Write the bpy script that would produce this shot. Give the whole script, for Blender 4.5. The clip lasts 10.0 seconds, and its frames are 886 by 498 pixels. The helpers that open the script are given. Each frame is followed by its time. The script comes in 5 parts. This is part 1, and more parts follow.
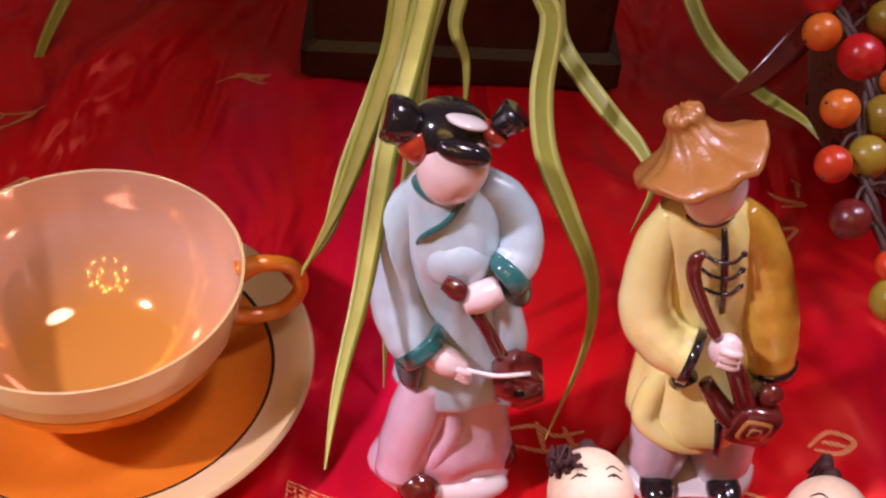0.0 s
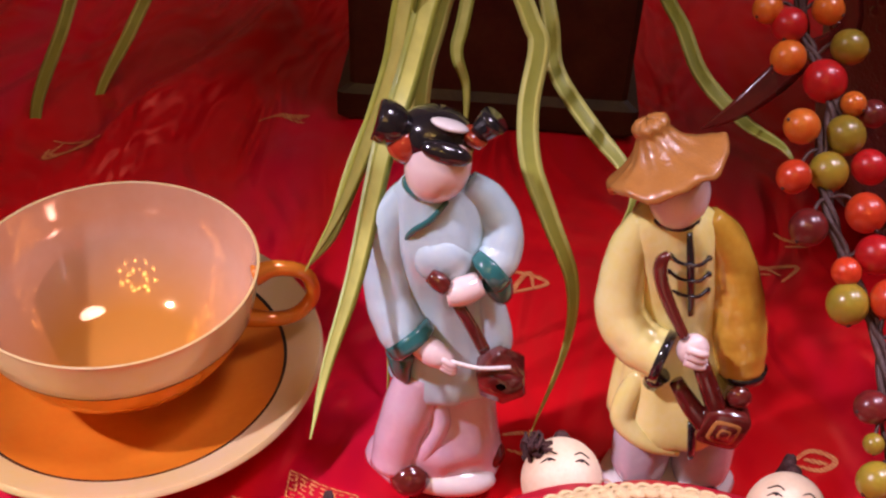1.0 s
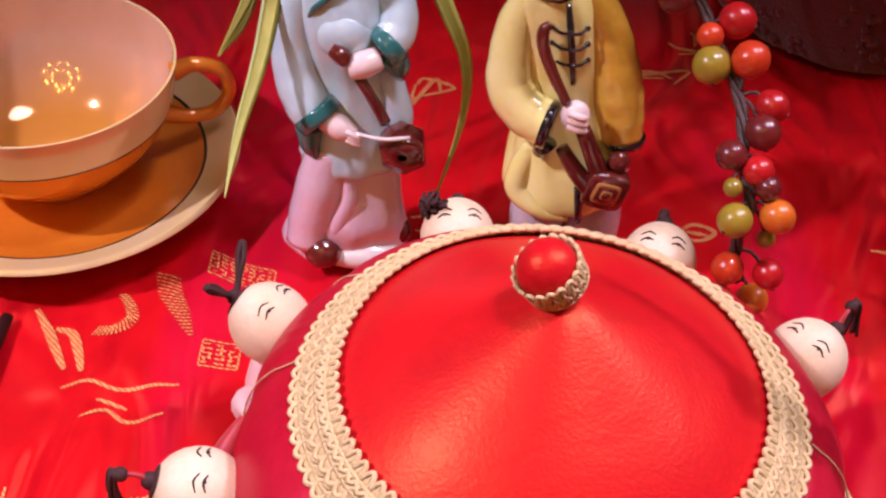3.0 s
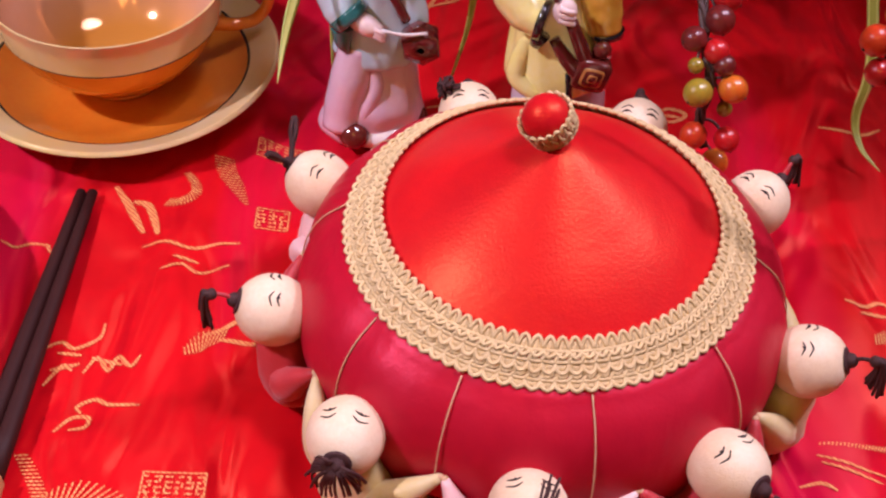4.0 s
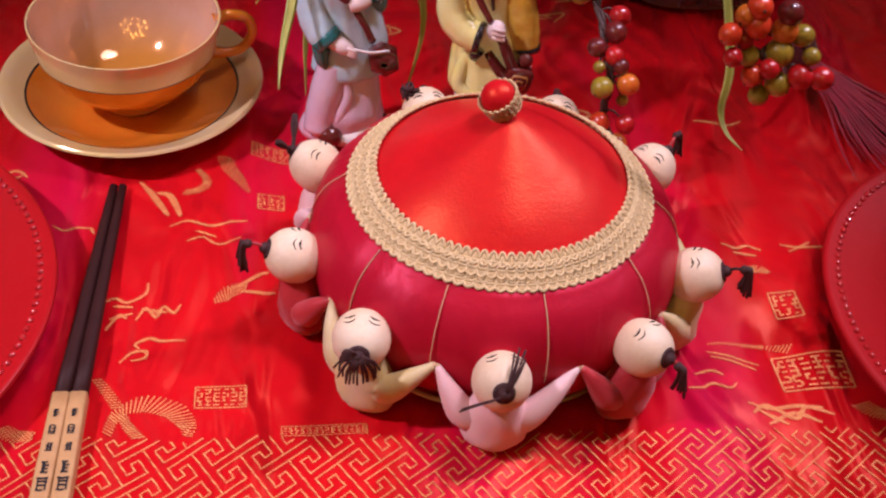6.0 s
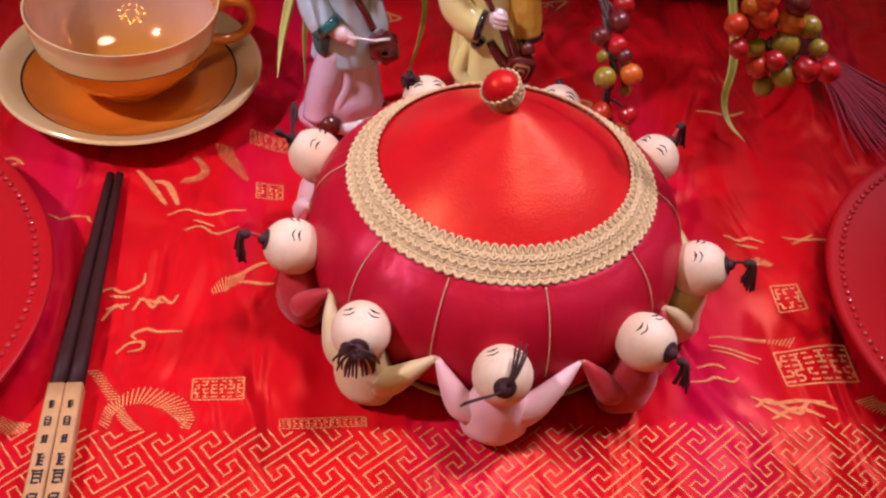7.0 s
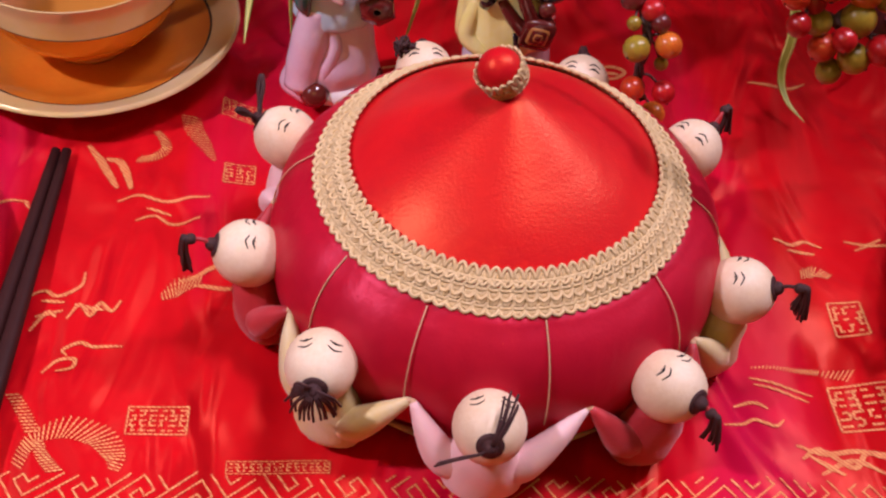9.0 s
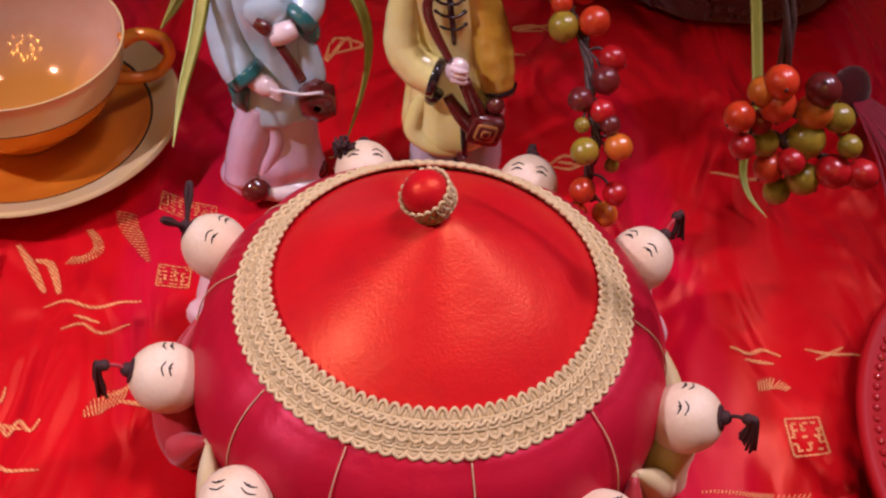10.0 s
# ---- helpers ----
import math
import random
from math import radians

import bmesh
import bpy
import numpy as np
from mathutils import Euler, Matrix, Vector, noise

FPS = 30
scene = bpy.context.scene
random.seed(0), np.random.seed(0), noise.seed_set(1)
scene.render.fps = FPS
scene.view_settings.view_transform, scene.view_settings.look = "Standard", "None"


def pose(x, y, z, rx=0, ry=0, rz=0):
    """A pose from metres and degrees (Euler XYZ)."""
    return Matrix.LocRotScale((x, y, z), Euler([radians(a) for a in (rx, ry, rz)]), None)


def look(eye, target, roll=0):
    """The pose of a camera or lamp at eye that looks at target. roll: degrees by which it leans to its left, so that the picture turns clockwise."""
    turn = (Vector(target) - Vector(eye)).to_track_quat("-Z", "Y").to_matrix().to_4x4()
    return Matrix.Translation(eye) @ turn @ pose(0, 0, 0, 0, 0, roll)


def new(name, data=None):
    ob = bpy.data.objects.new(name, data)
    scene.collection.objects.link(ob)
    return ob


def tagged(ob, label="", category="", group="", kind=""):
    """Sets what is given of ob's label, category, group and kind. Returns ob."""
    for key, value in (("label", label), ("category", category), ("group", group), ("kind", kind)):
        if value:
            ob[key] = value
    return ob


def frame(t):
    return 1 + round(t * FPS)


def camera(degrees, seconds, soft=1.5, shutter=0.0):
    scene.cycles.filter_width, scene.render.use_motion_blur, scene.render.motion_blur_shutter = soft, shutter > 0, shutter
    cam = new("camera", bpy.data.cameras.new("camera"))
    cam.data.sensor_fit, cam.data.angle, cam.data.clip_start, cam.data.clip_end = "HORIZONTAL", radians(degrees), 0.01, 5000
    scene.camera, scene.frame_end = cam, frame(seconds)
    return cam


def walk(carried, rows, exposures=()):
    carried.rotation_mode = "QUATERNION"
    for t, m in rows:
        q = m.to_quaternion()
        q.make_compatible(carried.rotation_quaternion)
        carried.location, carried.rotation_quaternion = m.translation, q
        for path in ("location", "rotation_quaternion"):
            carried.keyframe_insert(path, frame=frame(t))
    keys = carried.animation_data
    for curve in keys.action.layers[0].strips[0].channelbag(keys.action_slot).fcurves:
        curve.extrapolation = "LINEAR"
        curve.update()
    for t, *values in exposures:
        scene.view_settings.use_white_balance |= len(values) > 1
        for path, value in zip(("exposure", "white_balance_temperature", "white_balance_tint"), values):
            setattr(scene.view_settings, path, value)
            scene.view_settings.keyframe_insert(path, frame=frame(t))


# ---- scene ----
cam = camera(40.0, 10.0, soft=2.3)
PATH = [
    (0, (-0.05798, -0.12931, 0.32225), (-0.04313, 0.16376, 0.05042), 4.38),
    (0.5, (-0.02754, -0.15778, 0.31755), (-0.03703, 0.15227, 0.06500), 2.74),
    (1, (-0.02932, -0.16933, 0.32218), (-0.04283, 0.14280, 0.07239), 2.66),
    (1.5, (-0.03212, -0.17532, 0.32161), (-0.04193, 0.13569, 0.07026), 3.18),
    (2, (-0.03418, -0.18248, 0.31773), (-0.03895, 0.12735, 0.06478), 4.72),
    (2.5, (-0.01720, -0.18791, 0.31299), (-0.01548, 0.11220, 0.04855), 4.31),
    (2.7, (-0.01440, -0.20166, 0.30862), (-0.00852, 0.09495, 0.04031), 4.10),
    (3.8, (-0.00894, -0.27271, 0.34325), (-0.00458, 0.00713, 0.05747), 2.84),
    (4, (-0.02204, -0.29925, 0.34956), (-0.01207, -0.02044, 0.06291), 3.06),
    (4.5, (-0.05599, -0.36572, 0.37855), (-0.02317, -0.08662, 0.09389), 5.29),
    (5, (-0.07046, -0.40529, 0.40000), (-0.02458, -0.11624, 0.12734), 5.94),
    (5.5, (-0.06514, -0.42422, 0.40620), (-0.01864, -0.13090, 0.13824), 5.22),
    (7, (-0.06634, -0.41565, 0.40365), (-0.01853, -0.12703, 0.13088), 5.94),
    (7.5, (-0.05700, -0.42572, 0.40767), (-0.01010, -0.13342, 0.13867), 5.16),
    (8, (-0.04392, -0.39576, 0.39133), (0.00052, -0.10691, 0.11822), 5.35),
    (8.5, (-0.03243, -0.35059, 0.36612), (0.00627, -0.07798, 0.07597), 5.50),
    (9, (-0.03102, -0.33019, 0.36581), (-0.00108, -0.05788, 0.07434), 5.10),
    (9.5, (-0.01927, -0.31396, 0.36441), (0.00855, -0.03946, 0.07480), 5.02),
    (10, (-0.00344, -0.28990, 0.37575), (0.02426, -0.01295, 0.08847), 4.80),
]
walk(cam, [(t, look(eye, target, roll)) for t, eye, target, roll in PATH],
     exposures=[(0, 0.06), (2.5, 0.05), (4.0, -0.12), (5.5, -0.29), (7.5, -0.29), (9.0, -0.32), (10.0, -0.46)])

# ---- light: a closed room with small ceiling spots and one broad ceiling light ----
world = bpy.data.worlds.new("room_air")
world.use_nodes = True
world.node_tree.nodes["Background"].inputs[0].default_value = (1.0, 0.86, 0.74, 1)
world.node_tree.nodes["Background"].inputs[1].default_value = 0.03
scene.world = world


def area_lamp(name, place, target, size, watts, colour):
    data = bpy.data.lights.new(name, "AREA")
    data.shape, data.size, data.energy, data.color = "DISK", size, watts, colour
    ob = new(name, data)
    ob.matrix_world = look(place, target)
    return ob


def spot_lamp(name, place, target, degrees, watts, radius, colour, blend=0.7):
    data = bpy.data.lights.new(name, "SPOT")
    data.spot_size, data.spot_blend, data.energy, data.color, data.shadow_soft_size = radians(degrees), blend, watts, colour, radius
    ob = new(name, data)
    ob.matrix_world = look(place, target)
    return ob


LIGHT = (1.0, 0.84, 1.12)
area_lamp("ceiling_panel_light", (0.50, 0.10, 1.62), (0.0, -0.14, 0), 0.60, 7.0, LIGHT)
spot_lamp("ceiling_spot", (0.45, 0.05, 1.60), (-0.01, -0.055, 0), 20, 66.0, 0.13, LIGHT, 1.0)
spot_lamp("pendant_left", (-1.05, -0.22, 1.22), (-0.085, 0.020, 0), 21, 96.0, 0.04, LIGHT, 0.9)
spot_lamp("pendant_right", (1.02, 0.36, 1.29), (0.02, -0.100, 0), 18, 62.0, 0.04, LIGHT, 0.9)


# ---- materials ----
def nodes_of(m):
    return m.node_tree.nodes, m.node_tree.links


def material(name, colour, rough=0.5, metal=0.0, second=None, scale=60.0, amount=0.5, bump=0.0, bump_scale=None,
             coat=0.0, sheen=0.0, spread=0.0, subsurface=0.0, aniso=0.0, rough_var=0.0):
    """A principled surface: two colours mixed by noise at two scales, fine relief, and a spread of tone from object to object."""
    m = bpy.data.materials.new(name)
    m.use_nodes = True
    n, l = nodes_of(m)
    p = n["Principled BSDF"]
    tex = n.new("ShaderNodeTexCoord")
    big = n.new("ShaderNodeTexNoise")
    big.inputs["Scale"].default_value, big.inputs["Detail"].default_value = scale, 6
    l.new(tex.outputs["Object"], big.inputs["Vector"])
    small = n.new("ShaderNodeTexNoise")
    small.inputs["Scale"].default_value, small.inputs["Detail"].default_value = scale * 9, 3
    l.new(tex.outputs["Object"], small.inputs["Vector"])
    add = n.new("ShaderNodeMath")
    add.operation = "MULTIPLY_ADD"
    l.new(small.outputs["Fac"], add.inputs[0])
    add.inputs[1].default_value = 0.35
    l.new(big.outputs["Fac"], add.inputs[2])
    ramp = n.new("ShaderNodeMapRange")
    ramp.inputs["From Min"].default_value, ramp.inputs["From Max"].default_value = 0.45, 0.9
    ramp.inputs["To Max"].default_value = amount
    l.new(add.outputs[0], ramp.inputs["Value"])
    mix = n.new("ShaderNodeMix")
    mix.data_type = "RGBA"
    l.new(ramp.outputs["Result"], mix.inputs["Factor"])
    mix.inputs["A"].default_value = (*colour, 1)
    mix.inputs["B"].default_value = (*(second or tuple(c * 0.7 for c in colour)), 1)
    out = mix.outputs["Result"]
    if spread:
        info = n.new("ShaderNodeObjectInfo")
        hsv = n.new("ShaderNodeHueSaturation")
        tone = n.new("ShaderNodeMapRange")
        tone.inputs["To Min"].default_value, tone.inputs["To Max"].default_value = 1 - spread, 1 + spread
        l.new(info.outputs["Random"], tone.inputs["Value"])
        l.new(tone.outputs["Result"], hsv.inputs["Value"])
        l.new(out, hsv.inputs["Color"])
        out = hsv.outputs["Color"]
    l.new(out, p.inputs["Base Color"])
    p.inputs["Roughness"].default_value, p.inputs["Metallic"].default_value = rough, metal
    if rough_var:
        rr = n.new("ShaderNodeMapRange")
        rr.inputs["To Min"].default_value, rr.inputs["To Max"].default_value = rough - rough_var, rough + rough_var
        l.new(small.outputs["Fac"], rr.inputs["Value"])
        l.new(rr.outputs["Result"], p.inputs["Roughness"])
    p.inputs["Coat Weight"].default_value = coat
    p.inputs["Coat Roughness"].default_value = 0.06
    p.inputs["Sheen Weight"].default_value = sheen
    p.inputs["Subsurface Weight"].default_value = subsurface
    p.inputs["Subsurface Scale"].default_value = 0.002
    p.inputs["Anisotropic"].default_value = aniso
    if bump:
        fine = n.new("ShaderNodeTexNoise")
        fine.inputs["Scale"].default_value, fine.inputs["Detail"].default_value = bump_scale or scale * 12, 4
        l.new(tex.outputs["Object"], fine.inputs["Vector"])
        b = n.new("ShaderNodeBump")
        b.inputs["Strength"].default_value, b.inputs["Distance"].default_value = bump, 0.0006
        l.new(fine.outputs["Fac"], b.inputs["Height"])
        l.new(b.outputs["Normal"], p.inputs["Normal"])
    return m


def weave(m, across=2600.0, along=2600.0, strength=0.25):
    """Crossed threads as relief on a cloth material."""
    n, l = nodes_of(m)
    p = n["Principled BSDF"]
    tex = n.new("ShaderNodeTexCoord")
    heights = []
    for axis, size in (("X", across), ("Y", along)):
        w = n.new("ShaderNodeTexWave")
        w.bands_direction = axis
        w.inputs["Scale"].default_value, w.inputs["Distortion"].default_value = size / 6.283, 0.6
        l.new(tex.outputs["Object"], w.inputs["Vector"])
        heights.append(w.outputs["Fac"])
    add = n.new("ShaderNodeMath")
    l.new(heights[0], add.inputs[0])
    l.new(heights[1], add.inputs[1])
    b = n.new("ShaderNodeBump")
    b.inputs["Strength"].default_value, b.inputs["Distance"].default_value = strength, 0.0003
    l.new(add.outputs[0], b.inputs["Height"])
    l.new(b.outputs["Normal"], p.inputs["Normal"])
    return m


def satin(m, tint, tangent, aniso=0.75, wrinkle=0.25, size=(60, 60, 60), depth=0.004):
    """Silk satin: dyed gloss that follows the warp, with soft wrinkles."""
    n, l = nodes_of(m)
    p = n["Principled BSDF"]
    p.inputs["Specular Tint"].default_value = (*tint, 1)
    p.inputs["Specular IOR Level"].default_value = 0.85
    p.inputs["Anisotropic"].default_value = aniso
    warp = n.new("ShaderNodeCombineXYZ")
    for k, c in enumerate(tangent):
        warp.inputs[k].default_value = c
    l.new(warp.outputs[0], p.inputs["Tangent"])
    tex = n.new("ShaderNodeTexCoord")
    mp = n.new("ShaderNodeMapping")
    mp.inputs["Scale"].default_value = size
    l.new(tex.outputs["Object"], mp.inputs["Vector"])
    no = n.new("ShaderNodeTexNoise")
    no.inputs["Scale"].default_value, no.inputs["Detail"].default_value, no.inputs["Distortion"].default_value = 1.0, 2.0, 0.8
    l.new(mp.outputs["Vector"], no.inputs["Vector"])
    b = n.new("ShaderNodeBump")
    b.inputs["Strength"].default_value, b.inputs["Distance"].default_value = wrinkle, depth
    l.new(no.outputs["Fac"], b.inputs["Height"])
    if p.inputs["Normal"].links:
        l.new(p.inputs["Normal"].links[0].from_socket, b.inputs["Normal"])
    l.new(b.outputs["Normal"], p.inputs["Normal"])
    return m


def brocade():
    """Shot silk: red with magenta weft that shows in long bands along y."""
    m = material("brocade_silk", (0.62, 0.004, 0.010), 0.33, 0.0, (0.46, 0.002, 0.007), 14, 0.8, sheen=0.0)
    n, l = nodes_of(m)
    p = n["Principled BSDF"]
    base = p.inputs["Base Color"].links[0].from_socket
    tex = n.new("ShaderNodeTexCoord")
    flat = n.new("ShaderNodeMapping")
    flat.inputs["Scale"].default_value = (13, 2.2, 1)
    l.new(tex.outputs["Object"], flat.inputs["Vector"])
    band = n.new("ShaderNodeTexNoise")
    band.inputs["Scale"].default_value, band.inputs["Detail"].default_value = 1.0, 3
    l.new(flat.outputs["Vector"], band.inputs["Vector"])
    ramp = n.new("ShaderNodeMapRange")
    ramp.inputs["From Min"].default_value, ramp.inputs["From Max"].default_value = 0.52, 0.76
    l.new(band.outputs["Fac"], ramp.inputs["Value"])
    mix = n.new("ShaderNodeMix")
    mix.data_type = "RGBA"
    l.new(ramp.outputs["Result"], mix.inputs["Factor"])
    l.new(base, mix.inputs["A"])
    mix.inputs["B"].default_value = (0.58, 0.003, 0.055, 1)
    l.new(mix.outputs["Result"], p.inputs["Base Color"])
    p.inputs["Sheen Weight"].default_value = 0.15
    p.inputs["Sheen Tint"].default_value = (1, 0.08, 0.12, 1)
    return satin(weave(m, 3000, 3000, 0.10), (1.0, 0.20, 0.10), (0.25, 1.0, 0.0), 0.6, 1.0, (24, 10, 14), 0.020)


BROCADE = brocade()
def gold_thread():
    """Gold weft that floats over the red ground, so that red shows between the threads."""
    m = material("gold_thread", (0.86, 0.44, 0.14), 0.42, 0.25, (0.66, 0.18, 0.05), 420, 0.8, bump=0.6, bump_scale=2600)
    n, l = nodes_of(m)
    p = n["Principled BSDF"]
    tex = n.new("ShaderNodeTexCoord")
    w = n.new("ShaderNodeTexWave")
    w.bands_direction = "DIAGONAL"
    w.inputs["Scale"].default_value, w.inputs["Distortion"].default_value, w.inputs["Detail"].default_value = 330, 2.0, 2.0
    l.new(tex.outputs["Object"], w.inputs["Vector"])
    ramp = n.new("ShaderNodeMapRange")
    ramp.inputs["From Min"].default_value, ramp.inputs["From Max"].default_value, ramp.inputs["To Max"].default_value = 0.45, 0.05, 0.85
    l.new(w.outputs["Fac"], ramp.inputs["Value"])
    mix = n.new("ShaderNodeMix")
    mix.data_type = "RGBA"
    l.new(ramp.outputs["Result"], mix.inputs["Factor"])
    l.new(p.inputs["Base Color"].links[0].from_socket, mix.inputs["A"])
    mix.inputs["B"].default_value = (0.58, 0.02, 0.014, 1)
    l.new(mix.outputs["Result"], p.inputs["Base Color"])
    return m


GOLD = gold_thread()
SATIN = satin(material("red_satin", (0.60, 0.007, 0.012), 0.38, 0.0, (0.46, 0.004, 0.014), 30, 0.8, bump=0.20, bump_scale=900), (1.0, 0.30, 0.10), (0.30, -0.95, 0.0), 0.0, 0.12, (30, 30, 40))
SATIN_BODY = satin(material("crimson_satin", (0.46, 0.006, 0.024), 0.42, 0.0, (0.36, 0.004, 0.018), 30, 0.7, bump=0.15, bump_scale=700), (1.0, 0.18, 0.28), (0.0, 0.0, 1.0), 0.5, 0.30, (44, 44, 22))
LACE = material("cream_lace_cotton", (0.72, 0.55, 0.29), 0.85, 0.0, (0.60, 0.42, 0.19), 300, 0.7, bump=0.8, bump_scale=2500)
THREAD = material("pale_gold_thread", (0.62, 0.40, 0.22), 0.6, 0.0, None, 400, 0.5)
HEADCLOTH = material("cream_silk_head", (0.80, 0.66, 0.47), 0.55, 0.0, (0.68, 0.47, 0.27), 70, 0.8, bump=0.3, bump_scale=1500)
YARN = material("dark_brown_yarn", (0.035, 0.008, 0.008), 0.7, 0.0, (0.07, 0.02, 0.015), 500, 0.7, bump=0.6, bump_scale=3000)
INK = material("black_ink", (0.015, 0.01, 0.01), 0.7)
PINKSILK = material("pale_pink_silk", (0.80, 0.46, 0.44), 0.5, 0.0, (0.72, 0.55, 0.50), 60, 0.7, bump=0.3, bump_scale=900, sheen=0.2)
YELLOWSILK = material("yellow_green_silk", (0.62, 0.48, 0.16), 0.5, 0.0, (0.66, 0.55, 0.36), 60, 0.8, bump=0.3, bump_scale=900, sheen=0.2)
REDSILK = material("dull_red_silk", (0.46, 0.02, 0.025), 0.5, 0.0, (0.36, 0.012, 0.02), 60, 0.7, bump=0.3, bump_scale=900, sheen=0.2)
LUSTRE_ORANGE = material("orange_lustre", (0.78, 0.25, 0.022), 0.12, 0.15, (0.68, 0.17, 0.014), 40, 0.6, coat=0.8, rough_var=0.03)
LUSTRE_CREAM = material("cream_lustre", (0.80, 0.60, 0.22), 0.16, 0.1, (0.78, 0.60, 0.36), 30, 0.8, coat=0.8)
LUSTRE_PEARL = material("peach_pearl_lustre", (0.80, 0.53, 0.39), 0.09, 0.3, (0.76, 0.44, 0.28), 26, 0.8, coat=0.9)


def amber_bottom(m):
    """The pearl lustre runs into amber lustre at the bottom of the cup."""
    n, l = nodes_of(m)
    p = n["Principled BSDF"]
    tex = n.new("ShaderNodeTexCoord")
    xyz = n.new("ShaderNodeSeparateXYZ")
    l.new(tex.outputs["Object"], xyz.inputs[0])
    ramp = n.new("ShaderNodeMapRange")
    ramp.inputs["From Min"].default_value, ramp.inputs["From Max"].default_value = 0.030, 0.008
    l.new(xyz.outputs["Z"], ramp.inputs["Value"])
    mix = n.new("ShaderNodeMix")
    mix.data_type = "RGBA"
    l.new(ramp.outputs["Result"], mix.inputs["Factor"])
    l.new(p.inputs["Base Color"].links[0].from_socket, mix.inputs["A"])
    mix.inputs["B"].default_value = (0.76, 0.33, 0.06, 1)
    l.new(mix.outputs["Result"], p.inputs["Base Color"])


amber_bottom(LUSTRE_PEARL)
BLACKLINE = material("black_glaze_line", (0.02, 0.015, 0.012), 0.25, coat=0.6)
PLATE_RED = material("red_plate_glaze", (0.44, 0.006, 0.010), 0.40, 0.0, (0.37, 0.005, 0.008), 18, 0.5, coat=0.0)
PLATE_RED.node_tree.nodes["Principled BSDF"].inputs["Specular IOR Level"].default_value = 0.25
PLATE_BEAD = material("red_bead_glaze", (0.50, 0.02, 0.025), 0.10, 0.0, None, 60, 0.3, coat=1.0)
LACQUER = material("dark_brown_lacquer", (0.030, 0.006, 0.005), 0.6, 0.0, (0.045, 0.010, 0.007), 120, 0.5)
LACQUER.node_tree.nodes["Principled BSDF"].inputs["Specular IOR Level"].default_value = 0.25
BAMBOO = material("pale_bamboo", (0.58, 0.34, 0.14), 0.5, 0.0, (0.46, 0.24, 0.09), 150, 0.7, bump=0.3)
GLAZE_BLUE = material("pale_blue_glaze", (0.48, 0.68, 0.76), 0.14, 0.0, (0.62, 0.74, 0.74), 60, 0.7, coat=0.9, bump=0.8, bump_scale=110)
GLAZE_TEAL = material("teal_glaze", (0.03, 0.16, 0.15), 0.15, 0.0, None, 90, 0.6, coat=0.9)
GLAZE_PINK = material("mauve_pink_glaze", (0.70, 0.46, 0.56), 0.14, 0.0, (0.76, 0.62, 0.68), 60, 0.7, coat=0.9, bump=0.8, bump_scale=110)
GLAZE_SKIN = material("pale_pink_porcelain", (0.82, 0.65, 0.61), 0.16, 0.0, (0.84, 0.70, 0.66), 60, 0.6, coat=0.8)
GLAZE_WHITE = material("white_porcelain", (0.80, 0.76, 0.72), 0.14, 0.0, (0.70, 0.62, 0.58), 80, 0.5, coat=0.9)
GLAZE_BLACK = material("black_glaze", (0.014, 0.012, 0.014), 0.14, coat=0.9)
GLAZE_RED = material("coral_red_glaze", (0.46, 0.05, 0.02), 0.15, coat=0.9)
GLAZE_MAROON = material("maroon_glaze", (0.10, 0.012, 0.010), 0.13, 0.0, (0.15, 0.02, 0.014), 90, 0.6, coat=0.9)
GLAZE_YELLOW = material("lemon_yellow_glaze", (0.86, 0.76, 0.20), 0.14, 0.0, (0.88, 0.84, 0.46), 50, 0.7, coat=0.9, bump=0.8, bump_scale=110)
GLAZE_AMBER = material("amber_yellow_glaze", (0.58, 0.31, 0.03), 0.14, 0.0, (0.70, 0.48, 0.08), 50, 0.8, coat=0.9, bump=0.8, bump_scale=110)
GLAZE_TAN = material("tan_straw_glaze", (0.46, 0.20, 0.05), 0.3, 0.0, (0.36, 0.14, 0.03), 160, 0.8, coat=0.5, bump=0.4, bump_scale=900)
GLAZE_GREY = material("grey_mauve_glaze", (0.50, 0.44, 0.50), 0.14, 0.0, (0.62, 0.56, 0.55), 70, 0.8, coat=0.9, bump=0.8, bump_scale=110)
LEAF = material("leaf_green", (0.22, 0.24, 0.035), 0.42, 0.0, (0.34, 0.36, 0.05), 22, 0.9, bump=0.2, spread=0.2)
LEAF_PALE = material("leaf_yellow_green", (0.56, 0.56, 0.15), 0.38, 0.0, (0.30, 0.32, 0.06), 22, 0.9, bump=0.2, spread=0.15)
TWIG = material("brown_wire_twig", (0.05, 0.02, 0.016), 0.45, 0.0, (0.10, 0.05, 0.04), 300, 0.7, bump=0.6, bump_scale=2000)
PLANTER = material("dark_bronze_planter", (0.020, 0.012, 0.007), 0.5, 0.2, (0.06, 0.035, 0.014), 40, 0.8, bump=0.4)
DARKRED = material("dark_red_plush", (0.10, 0.003, 0.008), 0.85, 0.0, (0.08, 0.003, 0.006), 120, 0.8, bump=1.0, bump_scale=700, sheen=0.4)
MAGENTA = material("magenta_fringe", (0.46, 0.006, 0.045), 0.5, 0.0, (0.30, 0.005, 0.025), 200, 0.7, sheen=0.3)
PLASTER = material("cream_plaster", (0.62, 0.54, 0.44), 0.9, 0.0, (0.56, 0.48, 0.38), 3, 0.6, bump=0.2)
FLOORWOOD = material("brown_floorboards", (0.20, 0.11, 0.06), 0.5, 0.0, (0.13, 0.07, 0.035), 6, 0.8)
